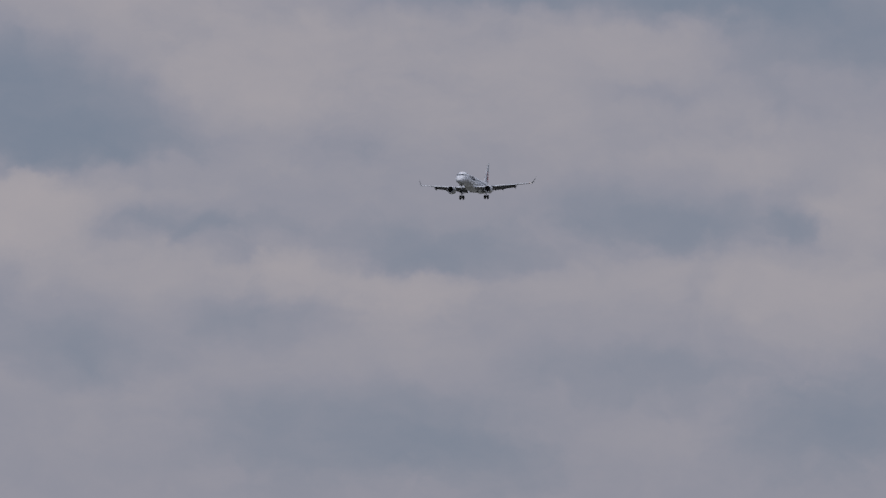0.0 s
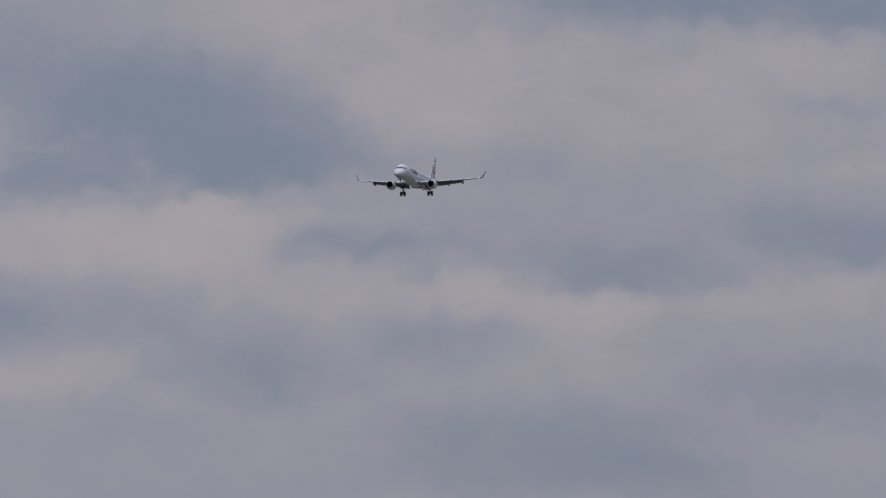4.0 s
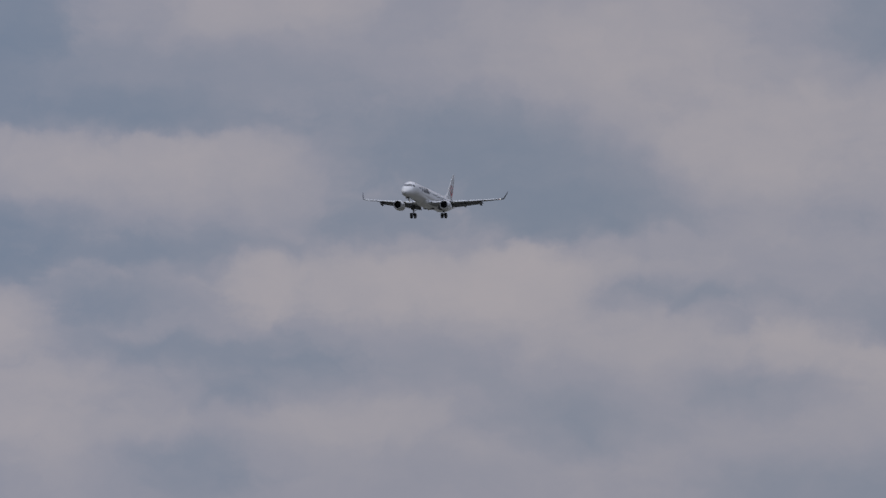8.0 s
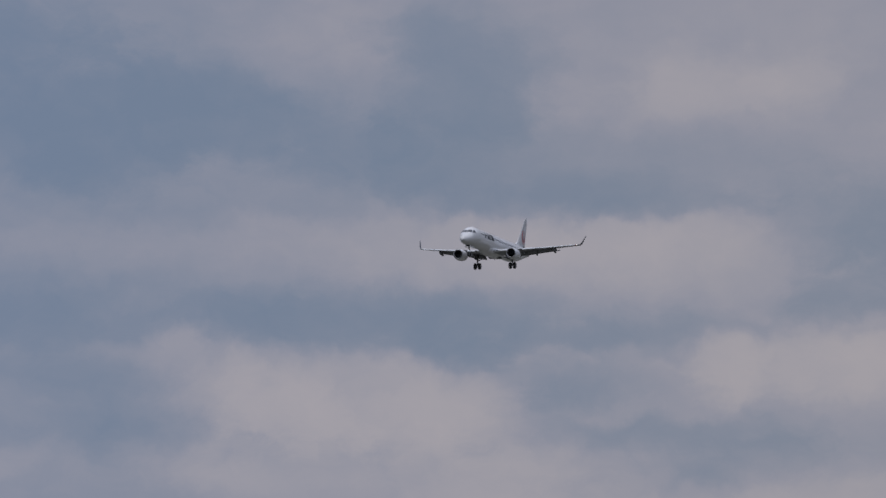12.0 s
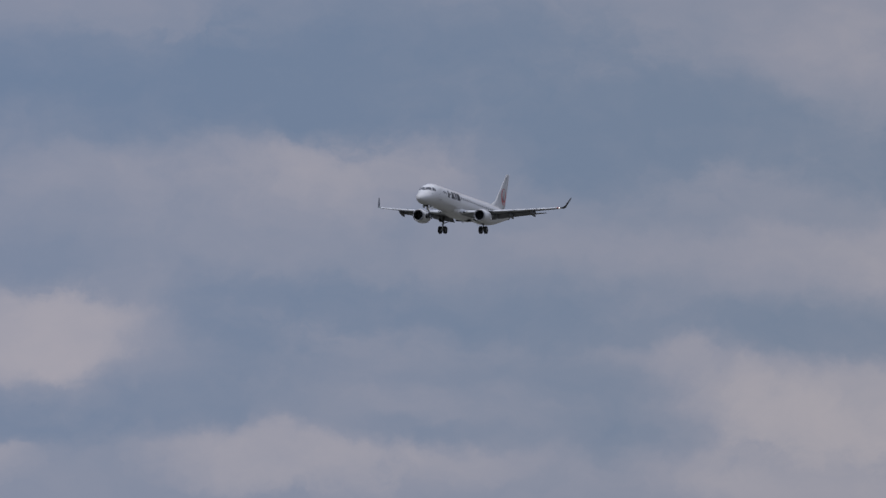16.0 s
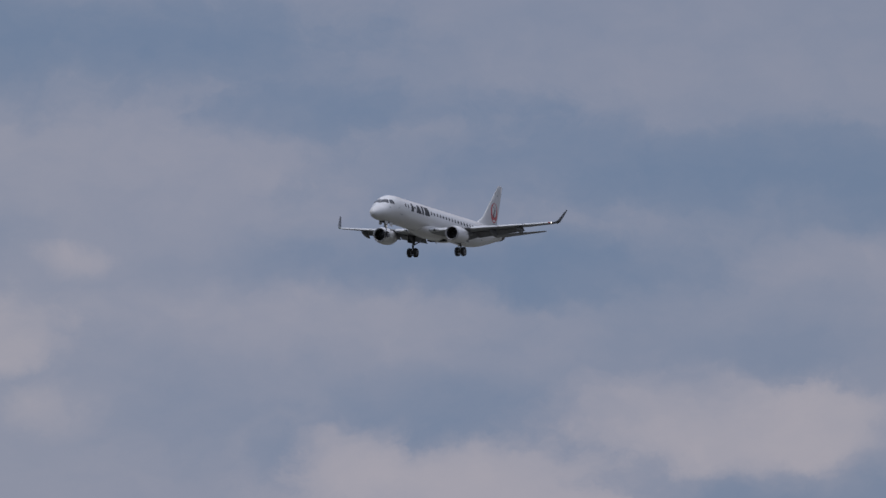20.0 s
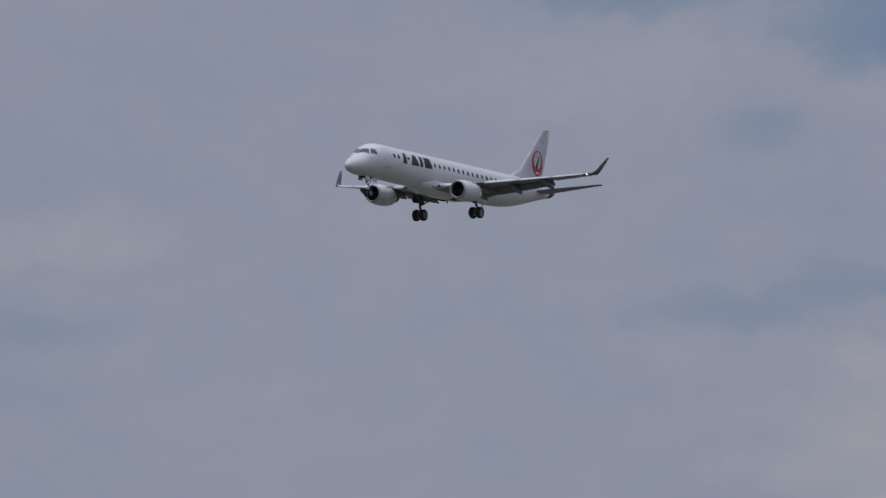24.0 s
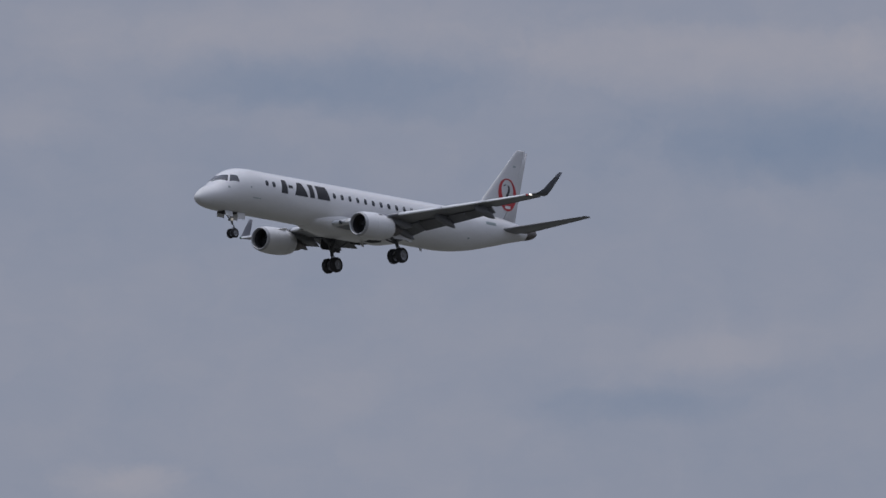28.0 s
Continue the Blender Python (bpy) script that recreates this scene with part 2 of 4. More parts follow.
def sky_world():
    world = bpy.data.worlds.new("sky")
    scene.world = world
    world.use_nodes = True
    tree = world.node_tree
    tree.nodes.clear()

    def node(kind, values=(), **settings):
        n = tree.nodes.new(kind)
        for key, value in settings.items():
            setattr(n, key, value)
        for i, v in enumerate(values):
            if v is None:
                continue
            if isinstance(v, bpy.types.NodeSocket):
                tree.links.new(v, n.inputs[i])
            else:
                n.inputs[i].default_value = v
        return n

    def calc(op, a, b=0.0, c=0.0):
        return node("ShaderNodeMath", (a, b, c), operation=op).outputs[0]

    def vec(op, a, b=(0, 0, 0), c=(0, 0, 0)):
        return node("ShaderNodeVectorMath", (a, b, c), operation=op).outputs[0]

    way = node("ShaderNodeTexCoord").outputs["Generated"]
    sep = node("ShaderNodeSeparateXYZ", (way,)).outputs
    azimuth = calc("MULTIPLY", calc("ARCTAN2", sep[1], sep[0]), 57.29578)
    elevation = calc("MULTIPLY", calc("ARCSINE", sep[2]), 57.29578)
    place = node("ShaderNodeCombineXYZ", (azimuth, elevation, 0.0)).outputs[0]

    def fbm(v, scale, detail, rough=0.55, colour=False):
        n = node("ShaderNodeTexNoise", (v,), noise_dimensions="3D")
        n.inputs["Scale"].default_value, n.inputs["Detail"].default_value, n.inputs["Roughness"].default_value = scale, detail, rough
        return n.outputs["Color" if colour else 0]

    # the edges of the banks are ragged at two scales
    drift = vec("MULTIPLY_ADD", vec("SUBTRACT", fbm(place, 0.8, 2, colour=True), (0.5, 0.5, 0.5)), (0.25, 0.12, 0), place)
    curl = vec("MULTIPLY_ADD", vec("SUBTRACT", fbm(place, 3.2, 5, 0.6, colour=True), (0.5, 0.5, 0.5)), (0.36, 0.2, 0), drift)
    # small round heads on the clouds' upper edges
    heads = node("ShaderNodeTexVoronoi", (vec("MULTIPLY", curl, (1.0, 1.5, 0)),), feature="SMOOTH_F1", voronoi_dimensions="2D")
    heads.inputs["Scale"].default_value, heads.inputs["Detail"].default_value, heads.inputs["Roughness"].default_value = 2.4, 2.5, 0.5
    heads.inputs["Smoothness"].default_value = 0.35
    heads.normalize = True
    round_heads = node("ShaderNodeMapRange", (azimuth, -158.5, -153.0, 1.0, 0.25), interpolation_type="SMOOTHSTEP").outputs[0]
    knob = calc("MULTIPLY", calc("SUBTRACT", 0.38, heads.outputs["Distance"]), round_heads)
    # the reach to the side, upwards and downwards, each counted from its own edge
    across, up, _ = node("ShaderNodeSeparateXYZ", (curl,)).outputs
    up = calc("MULTIPLY_ADD", knob, -0.22, up)
    reach = node("ShaderNodeCombineXYZ", (across, up, up)).outputs[0]
    # how far each cloud reaches varies along its outline
    edge = node("ShaderNodeMapRange", (fbm(vec("MULTIPLY", curl, (0.8, 1.2, 0)), 1.5, 6, 0.62), 0.3, 0.7, 0.7, 1.75)).outputs[0]
    total = None
    for bank in BANKS:
        group = node("ShaderNodeGroup")
        group.node_tree = cloud_bank(bank)
        tree.links.new(reach, group.inputs[0])
        tree.links.new(edge, group.inputs[1])
        total = group.outputs[0] if total is None else calc("ADD", total, group.outputs[0])
    # the layer between the banks, thinner in the middle of the sky's sector
    streak = fbm(vec("MULTIPLY", curl, (0.45, 1.1, 0)), 0.9, 6, 0.55)
    fine = fbm(vec("MULTIPLY", curl, (0.85, 1.25, 0)), 2.6, 8, 0.6)
    middle = node("ShaderNodeMapRange", (calc("ABSOLUTE", calc("ADD", azimuth, 160.2)), 2.0, 5.5, -0.34, 0.0), interpolation_type="SMOOTHSTEP").outputs[0]
    total = calc("ADD", total, calc("MULTIPLY_ADD", streak, 0.5, -0.25))
    total = calc("ADD", total, calc("MULTIPLY", knob, 0.3))
    # the banks are uneven inside
    uneven = node("ShaderNodeMapRange", (fbm(vec("MULTIPLY", curl, (0.6, 1.0, 0)), 1.7, 6, 0.6), 0.3, 0.7, 0.95, 1.6)).outputs[0]
    total = calc("MULTIPLY", total, uneven)
    # contrast is lower in the distance, where the shot begins, and the layer is smoother where it ends
    clear_air = node("ShaderNodeMapRange", (azimuth, -169.0, -161.0, 0.85, 1.0), interpolation_type="SMOOTHSTEP").outputs[0]
    rough = node("ShaderNodeMapRange", (azimuth, -157.0, -149.0, 0.6, 0.5), interpolation_type="SMOOTHSTEP").outputs[0]
    total = calc("MULTIPLY", calc("TANH", calc("ADD", total, middle)), clear_air)
    total = calc("ADD", total, calc("MULTIPLY", calc("SUBTRACT", fine, 0.5), rough))
    depth = calc("MULTIPLY_ADD", total, 0.455, 0.5)

    def tones(dark, middling, light):
        ramp = node("ShaderNodeValToRGB", (depth,))
        stops = ramp.color_ramp.elements
        stops[0].position, stops[0].color = 0.05, (*dark, 1)
        stops[1].position, stops[1].color = 0.95, (*light, 1)
        stops.new(0.5).color = (*middling, 1)
        return ramp.outputs[0]

    # the air is hazier and warmer where the shot begins, bluer where it ends
    haze = node("ShaderNodeMapRange", (azimuth, -168.0, -157.0, 0.0, 1.0), interpolation_type="SMOOTHSTEP").outputs[0]
    tint = node("ShaderNodeMix", data_type="RGBA")
    tree.links.new(haze, tint.inputs["Factor"])
    tree.links.new(tones((0.171, 0.209, 0.281), (0.278, 0.277, 0.333), (0.386, 0.354, 0.376)), tint.inputs["A"])
    tree.links.new(tones((0.148, 0.203, 0.317), (0.250, 0.269, 0.356), (0.364, 0.346, 0.402)), tint.inputs["B"])
    calm = node("ShaderNodeMix", (node("ShaderNodeMapRange", (azimuth, -156.0, -152.5, 0.0, 1.0), interpolation_type="SMOOTHSTEP").outputs[0],), data_type="RGBA")
    tree.links.new(tint.outputs["Result"], calm.inputs["A"])
    tree.links.new(tones((0.143, 0.200, 0.308), (0.250, 0.272, 0.350), (0.364, 0.347, 0.386)), calm.inputs["B"])
    lit = calm.outputs["Result"]
    # an overcast sky is brighter towards the zenith
    height = node("ShaderNodeMapRange", (sep[2], 0.15, 1.0, 1.0, 3.1), interpolation_type="SMOOTHSTEP").outputs[0]
    cloud = node("ShaderNodeBackground", (lit, height))
    clear = node("ShaderNodeTexSky", sky_type="NISHITA", sun_disc=False, sun_elevation=e, sun_rotation=radians(90 - SUN_AZIMUTH))
    blue = node("ShaderNodeBackground", (clear.outputs[0], 0.08))
    both = node("ShaderNodeMixShader", (0.95, blue.outputs[0], cloud.outputs[0]))
    tree.links.new(both.outputs[0], node("ShaderNodeOutputWorld").inputs[0])


sky_world()


# ---- materials ----
def material(name, colour, rough=0.4, metal=0.0, grime=0.12, scale=1.5, bump=0.0, coat=0.0, glow=0.0):
    m = bpy.data.materials.new(name)
    m.use_nodes = True
    nodes, links = m.node_tree.nodes, m.node_tree.links
    shader = nodes["Principled BSDF"]
    shader.inputs["Roughness"].default_value, shader.inputs["Metallic"].default_value = rough, metal
    shader.inputs["Coat Weight"].default_value = coat
    coord = nodes.new("ShaderNodeTexCoord")
    broad, grain = nodes.new("ShaderNodeTexNoise"), nodes.new("ShaderNodeTexNoise")
    stretch = nodes.new("ShaderNodeMapping")
    stretch.inputs["Scale"].default_value = (0.35, 1, 1)
    links.new(coord.outputs["Object"], stretch.inputs[0])
    for n, s, d in ((broad, scale, 4), (grain, scale * 14, 3)):
        n.inputs["Scale"].default_value, n.inputs["Detail"].default_value = s, d
        links.new(stretch.outputs[0], n.inputs["Vector"])
    add = nodes.new("ShaderNodeMath")
    add.operation = "MULTIPLY_ADD"
    links.new(grain.outputs[0], add.inputs[0])
    add.inputs[1].default_value = 0.35
    links.new(broad.outputs[0], add.inputs[2])
    ramp = nodes.new("ShaderNodeMapRange")
    ramp.inputs[1].default_value, ramp.inputs[2].default_value = 0.45, 0.95
    ramp.inputs[3].default_value, ramp.inputs[4].default_value = 0.0, 1.0
    links.new(add.outputs[0], ramp.inputs[0])
    mix = nodes.new("ShaderNodeMix")
    mix.data_type = "RGBA"
    mix.inputs["A"].default_value = (*[c * (1 - grime) for c in colour], 1)
    mix.inputs["B"].default_value = (*[min(1, c * (1 + grime * 0.5)) for c in colour], 1)
    links.new(ramp.outputs[0], mix.inputs["Factor"])
    links.new(mix.outputs["Result"], shader.inputs["Base Color"])
    vary = nodes.new("ShaderNodeMapRange")
    vary.inputs[3].default_value, vary.inputs[4].default_value = rough * 0.8, min(1, rough * 1.25)
    links.new(broad.outputs[0], vary.inputs[0])
    links.new(vary.outputs[0], shader.inputs["Roughness"])
    if bump:
        b = nodes.new("ShaderNodeBump")
        b.inputs["Strength"].default_value, b.inputs["Distance"].default_value = bump, 0.02
        links.new(grain.outputs[0], b.inputs["Height"])
        links.new(b.outputs[0], shader.inputs["Normal"])
    if glow:
        shader.inputs["Emission Color"].default_value = (1, 0.93, 0.85, 1)
        shader.inputs["Emission Strength"].default_value = glow
    return m


WHITE = material("white_gloss_paint", (0.67, 0.664, 0.654), 0.3, grime=0.1, scale=0.7, coat=0.8)
SEAM = material("panel_seam_grey", (0.62, 0.615, 0.605), 0.45)
RADOME = material("matt_radome_paint", (0.64, 0.635, 0.63), 0.6, grime=0.1, scale=0.9)
# the fin's white, darkened to put its side-on shade into the colour
SHADED_FIN_WHITE = material("shaded_fin_white", (0.54, 0.538, 0.535), 0.5, grime=0.1, scale=0.6)
WING_GREY = material("wing_grey_paint", (0.225, 0.23, 0.247), 0.45, grime=0.15, scale=1.1)
WINGLET = material("winglet_dark_grey", (0.1, 0.106, 0.122), 0.4, grime=0.1)
FLAP_GREY = material("flap_grey_paint", (0.17, 0.173, 0.184), 0.5, grime=0.18, scale=1.4)
LIP = material("dull_lip_metal", (0.42, 0.42, 0.43), 0.5, 0.5, 0.12)
SLAT = material("slat_light_grey", (0.6, 0.61, 0.62), 0.4, 0, 0.1, 1.1)
EXHAUST = material("heat_stained_metal", (0.16, 0.145, 0.135), 0.5, 0.8, 0.3, 3)
DARK = material("dark_bay_interior", (0.042, 0.042, 0.045), 0.7, 0, 0.3, 4)
FAN = material("dark_titanium_fan", (0.08, 0.085, 0.09), 0.45, 0.6, 0.2, 5)
GLASS = material("dark_window_glass", (0.02, 0.024, 0.03), 0.08, 0, 0.1, 3, coat=0.6)
CABIN_GLASS = material("cabin_window_glass", (0.035, 0.04, 0.05), 0.15, 0, 0.1, 3)
RUBBER = material("tyre_rubber", (0.027, 0.027, 0.029), 0.85, 0, 0.3, 6, 0.3)
RIM = material("wheel_rim_grey", (0.24, 0.24, 0.25), 0.4, 0.4, 0.2, 6)
STEEL = material("gear_leg_grey", (0.3, 0.31, 0.32), 0.4, 0.4, 0.2, 6)
# gear leg grey with the shade under the wing painted in
SHADED_STEEL = material("shaded_gear_grey", (0.12, 0.122, 0.125), 0.55, 0.3, 0.25, 6)
CHROME = material("oleo_chrome", (0.75, 0.76, 0.78), 0.18, 1.0, 0.05, 6)
LETTER = material("charcoal_lettering", (0.014, 0.014, 0.017), 0.55, 0, 0.1, 2)
RED = material("red_emblem_paint", (0.42, 0.018, 0.022), 0.38, 0, 0.1, 2)
BAR = material("grey_marking_paint", (0.27, 0.32, 0.31), 0.5, 0, 0.1, 3)
LAMP = material("wingtip_lamp", (0.9, 0.9, 0.9), 0.2, glow=1.2)
TAXI = material("taxi_light_lens", (0.85, 0.82, 0.8), 0.2, glow=0.25)
GREEN_LENS = material("green_lens", (0.05, 0.16, 0.1), 0.15, 0, 0.05, 8)
GRASS = material("airfield_grass", (0.098, 0.096, 0.078), 0.95, 0, 0.45, 0.02, 0.6)
CHITIN = material("dark_insect_body", (0.02, 0.018, 0.016), 0.35, 0, 0.2, 300)
MEMBRANE = material("insect_wing_membrane", (0.12, 0.12, 0.13), 0.3, 0, 0.2, 300)


# ---- geometry helpers ----
REF = 17.4  # station of the airliner's origin, metres aft of the nose


def at(s, y, z):
    """A point of the airliner: metres aft of the nose, to port, and up."""
    return Vector((REF - s, y, z))


def part(name, bm, mat, parent, label="", smooth=True):
    me = bpy.data.meshes.new(name)
    bmesh.ops.recalc_face_normals(bm, faces=bm.faces)
    bm.to_mesh(me)
    bm.free()
    me.materials.append(mat)
    me.polygons.foreach_set("use_smooth", [smooth] * len(me.polygons))
    ob = new(name, me)
    ob.parent = parent
    return tagged(ob, label) if label else ob


def share(ob, name, parent, m):
    """Another object on the same mesh."""
    o = new(name, ob.data)
    o.parent = parent
    o.matrix_basis = m
    return o


def loft(rings, cap=True, closed=True, bm=None):
    """Skin rings of equally many points."""
    bm = bm or bmesh.new()
    rows = [[bm.verts.new(p) for p in ring] for ring in rings]
    n = len(rows[0])
    for r0, r1 in zip(rows, rows[1:]):
        for i in range(n if closed else n - 1):
            bm.faces.new((r0[i], r0[(i + 1) % n], r1[(i + 1) % n], r1[i]))
    if cap:
        bm.faces.new(rows[0])
        bm.faces.new(rows[-1][::-1])
    return bm


def circle(s, y, z, r, n=32, flat=1.0):
    return [at(s, y + r * math.cos(2 * math.pi * i / n), z + flat * r * math.sin(2 * math.pi * i / n)) for i in range(n)]


def rod(p, q, r0, r1=None, n=12, bm=None):
    p, q = Vector(p), Vector(q)
    r1 = r0 if r1 is None else r1
    d = (q - p).normalized()
    u = d.orthogonal().normalized()
    v = d.cross(u)
    ring = lambda c, r: [c + r * (u * math.cos(2 * math.pi * i / n) + v * math.sin(2 * math.pi * i / n)) for i in range(n)]
    return loft([ring(p, r0), ring(q, r1)], bm=bm)


def box(lo, hi, bevel=0.0, bm=None):
    bm = bm or bmesh.new()
    made = bmesh.ops.create_cube(bm, size=1.0)["verts"]
    lo, hi = Vector(lo), Vector(hi)
    for v in made:
        v.co = (lo + hi) / 2 + Vector([c * d for c, d in zip(v.co, hi - lo)])
    if bevel:
        edges = list({e for v in made for e in v.link_edges})
        bmesh.ops.bevel(bm, geom=edges, offset=bevel, segments=2, affect="EDGES")
    return bm


def plate(points, thick, bm=None):
    """A flat plate of that outline, with thickness."""
    bm = bm or bmesh.new()
    points = [Vector(p) for p in points]
    nrm = (points[1] - points[0]).cross(points[2] - points[0]).normalized() * thick / 2
    return loft([[p - nrm for p in points], [p + nrm for p in points]], bm=bm)


# ---- ground ----
bm = bmesh.new()
bmesh.ops.create_grid(bm, x_segments=24, y_segments=24, size=9000)
ground = part("ground", bm, GRASS, None)
tagged(ground, "flat airfield grass under the approach path", "ground", kind="structure")


# ---- the airliner ----
airliner = new("airliner")
tagged(airliner, "white twin-engine regional jet with wheels and flaps down", "airplane")

# stations aft of the nose: crown, belly, half width, height of the widest line
HULL = [(0.0, -0.5, -0.6, 0.05, -0.55), (0.12, -0.27, -0.79, 0.28, -0.54), (0.4, -0.02, -0.95, 0.53, -0.47), (0.9, 0.3, -1.09, 0.82, -0.36),
        (1.5, 0.61, -1.18, 1.06, -0.22), (2.1, 1.1, -1.22, 1.21, -0.06), (2.8, 1.57, -1.23, 1.34, 0.12), (3.6, 1.86, -1.23, 1.43, 0.3),
        (4.6, 1.97, -1.22, 1.48, 0.4), (6.5, 1.96, -1.22, 1.505, 0.44), (23.5, 1.86, -1.42, 1.505, 0.24), (26.0, 1.85, -1.38, 1.47, 0.27),
        (28.5, 1.81, -1.07, 1.34, 0.4), (31.0, 1.72, -0.53, 1.08, 0.62), (33.2, 1.53, 0.0, 0.74, 0.76), (34.7, 1.28, 0.33, 0.45, 0.82),
        (36.2, 1.05, 0.8, 0.12, 0.92)]


def hull_at(s):
    """Crown, belly, half width and widest line at a station, rounded between the rows."""
    xs = [r[0] for r in HULL]
    i = max(1, min(len(xs) - 3, next((k for k, x in enumerate(xs) if x > s), len(xs)) - 1))
    out = []
    for c in range(1, 5):
        p = [HULL[k][c] for k in (i - 1, i, i + 1, i + 2)]
        x = [xs[k] for k in (i - 1, i, i + 1, i + 2)]
        if s < xs[1]:
            u = max(0.0, s / xs[1]) ** 0.5
            out.append(HULL[0][c] + (HULL[1][c] - HULL[0][c]) * u)
            continue
        m1, m2 = (p[2] - p[0]) / (x[2] - x[0]), (p[3] - p[1]) / (x[3] - x[1])
        h = x[2] - x[1]
        u = min(1.0, max(0.0, (s - x[1]) / h))
        if x[1] == 6.5:
            out.append(p[1] + (p[2] - p[1]) * u)
            continue
        if x[2] == 6.5:
            m2 = 0.0 if c == 3 else -0.0118
        if x[1] == 23.5:
            m1 = 0.0 if c == 3 else -0.0118
        out.append(p[1] * (2 * u ** 3 - 3 * u ** 2 + 1) + h * m1 * (u ** 3 - 2 * u ** 2 + u) + p[2] * (3 * u ** 2 - 2 * u ** 3) + h * m2 * (u ** 3 - u ** 2))
    return out


def skin(s, angle, off=0.0):
    """A point of the hull: the angle in degrees runs from the port side (0) over the crown (90) to starboard (180)."""
    crown, belly, half, wide = hull_at(s)
    a = radians(angle)
    c, z = math.cos(a), math.sin(a)
    return at(s, (half + off) * math.copysign(abs(c) ** 0.96, c), wide + ((crown - wide + off) if z > 0 else (wide - belly + off)) * z)


def angle_at(s, z):
    """The port-side angle at which the hull has that height."""
    crown, belly, half, wide = hull_at(s)
    return math.degrees(math.asin(max(-1, min(1, (z - wide) / ((crown - wide) if z > wide else (wide - belly))))))


def skin_panel(corners, off=0.012, nu=6, nv=4, rim=True):
    """A thin panel that lies on the hull between four (station, angle) corners."""
    bm = bmesh.new()
    (s0, a0), (s1, a1), (s2, a2), (s3, a3) = corners
    grid = lambda o: [[skin((1 - v) * ((1 - u) * s0 + u * s1) + v * ((1 - u) * s3 + u * s2),
                            (1 - v) * ((1 - u) * a0 + u * a1) + v * ((1 - u) * a3 + u * a2), o)
                       for u in [i / nu for i in range(nu + 1)]] for v in [j / nv for j in range(nv + 1)]]
    top, low = grid(off), grid(-0.03)
    loft(top, cap=False, closed=False, bm=bm)
    if rim:
        edge = lambda g: g[0] + [r[-1] for r in g[1:]] + g[-1][-2::-1] + [r[0] for r in g[-2:0:-1]]
        loft([edge(top), edge(low)], cap=False, bm=bm)
    return bm


def side_panel(s0, s1, z0, z1, off=0.012, mirror=False, nu=4, nv=4, lean0=0.0, lean1=0.0):
    f = (lambda q: 180 - q) if mirror else (lambda q: q)
    k = [(s0, z0), (s1, z0), (s1 + lean1, z1), (s0 + lean0, z1)]
    return skin_panel([(s, f(angle_at(s, z))) for s, z in k], off, nu, nv)


stations = [0.0, 0.01, 0.04, 0.08, 0.12, 0.2, 0.3, 0.45, 0.65, 0.9, 1.2, 1.5, 1.8, 2.1, 2.4, 2.7, 3.0, 3.4, 3.8, 4.3, 4.9, 5.6, 6.5]
stations += [6.5 + 17 * i / 14 for i in range(1, 15)] + [23.5 + 11.2 * i / 24 for i in range(1, 25)]
ring = lambda s: [skin(s, 360 * i / 56) for i in range(56)]
tuck = lambda s: [skin(s, 360 * i / 56, -0.006) for i in range(56)]
part("fuselage", loft([tuck(0.75)] + [ring(s) for s in stations if s >= 0.85], cap=False), WHITE, airliner, "white painted pressure hull with a faintly soiled belly")
part("radome", loft([ring(s) for s in stations if s <= 0.9] + [tuck(1.05)], cap=True), RADOME, airliner, "rounded matt off-white nose cone")
tail = part("tail_cone", loft([[skin(34.7, 360 * i / 32, 0.004) for i in range(32)], circle(35.2, 0, 0.84, 0.41, flat=1.08), circle(35.65, 0, 0.88, 0.34), circle(35.95, 0, 0.91, 0.24), circle(36.08, 0, 0.93, 0.15)]), EXHAUST, airliner, "dark metal tail cone")
part("exhaust_pipe", loft([circle(36.05, 0, 0.93, 0.12), circle(36.12, 0, 0.93, 0.12)]), DARK, tail)

# belly fairing
rows = []
for i in range(25):
    u = i / 24
    s = 11.0 + 10.8 * u
    k = min(1, max(0.0, math.sin(math.pi * u)) * 1.5) ** 0.8
    rows.append([at(s, (0.95 + 0.41 * k) * math.copysign(abs(math.cos(radians(q))) ** 0.7, math.cos(radians(q))), -0.7 + (0.48 + 0.55 * k) * math.copysign(abs(math.sin(radians(q))) ** 0.8, math.sin(radians(q))))
                 for q in [180 + 180 * j / 24 for j in range(25)]]
                + [at(s, (0.95 + 0.41 * k) * math.cos(radians(q)), -0.7 + (0.3 + 0.62 * k) * math.sin(radians(q))) for q in range(15, 166, 15)])
part("belly_fairing", loft(rows), WHITE, airliner, "white wing-to-body fairing")

# flight deck windows
for flip in (False, True):
    f = (lambda q: 180 - q) if flip else (lambda q: q)
    part("windshield", skin_panel([(1.68, f(89)), (2.16, f(40)), (2.52, f(58)), (2.22, f(89))], 0.012, 12, 6), GLASS, airliner, "dark glass pane")
    part("side_window", skin_panel([(2.3, f(37)), (3.06, f(21)), (3.08, f(42)), (2.66, f(55))], 0.012, 8, 6), GLASS, airliner, "dark glass pane")


# cabin windows: one rounded pane, repeated
def cabin_pane(s, z, flip):
    bm = bmesh.new()
    ring = []
    for i in range(16):
        q = 2 * math.pi * i / 16
        c, v = math.cos(q), math.sin(q)
        ds, dz = 0.14 * math.copysign(abs(c) ** 0.7, c), 0.2 * math.copysign(abs(v) ** 0.7, v)
        a = angle_at(s + ds, z + dz)
        ring.append((s + ds, 180 - a if flip else a))
    loft([[skin(*p, -0.02) for p in ring], [skin(*p, 0.022) for p in ring]], bm=bm)
    return bm


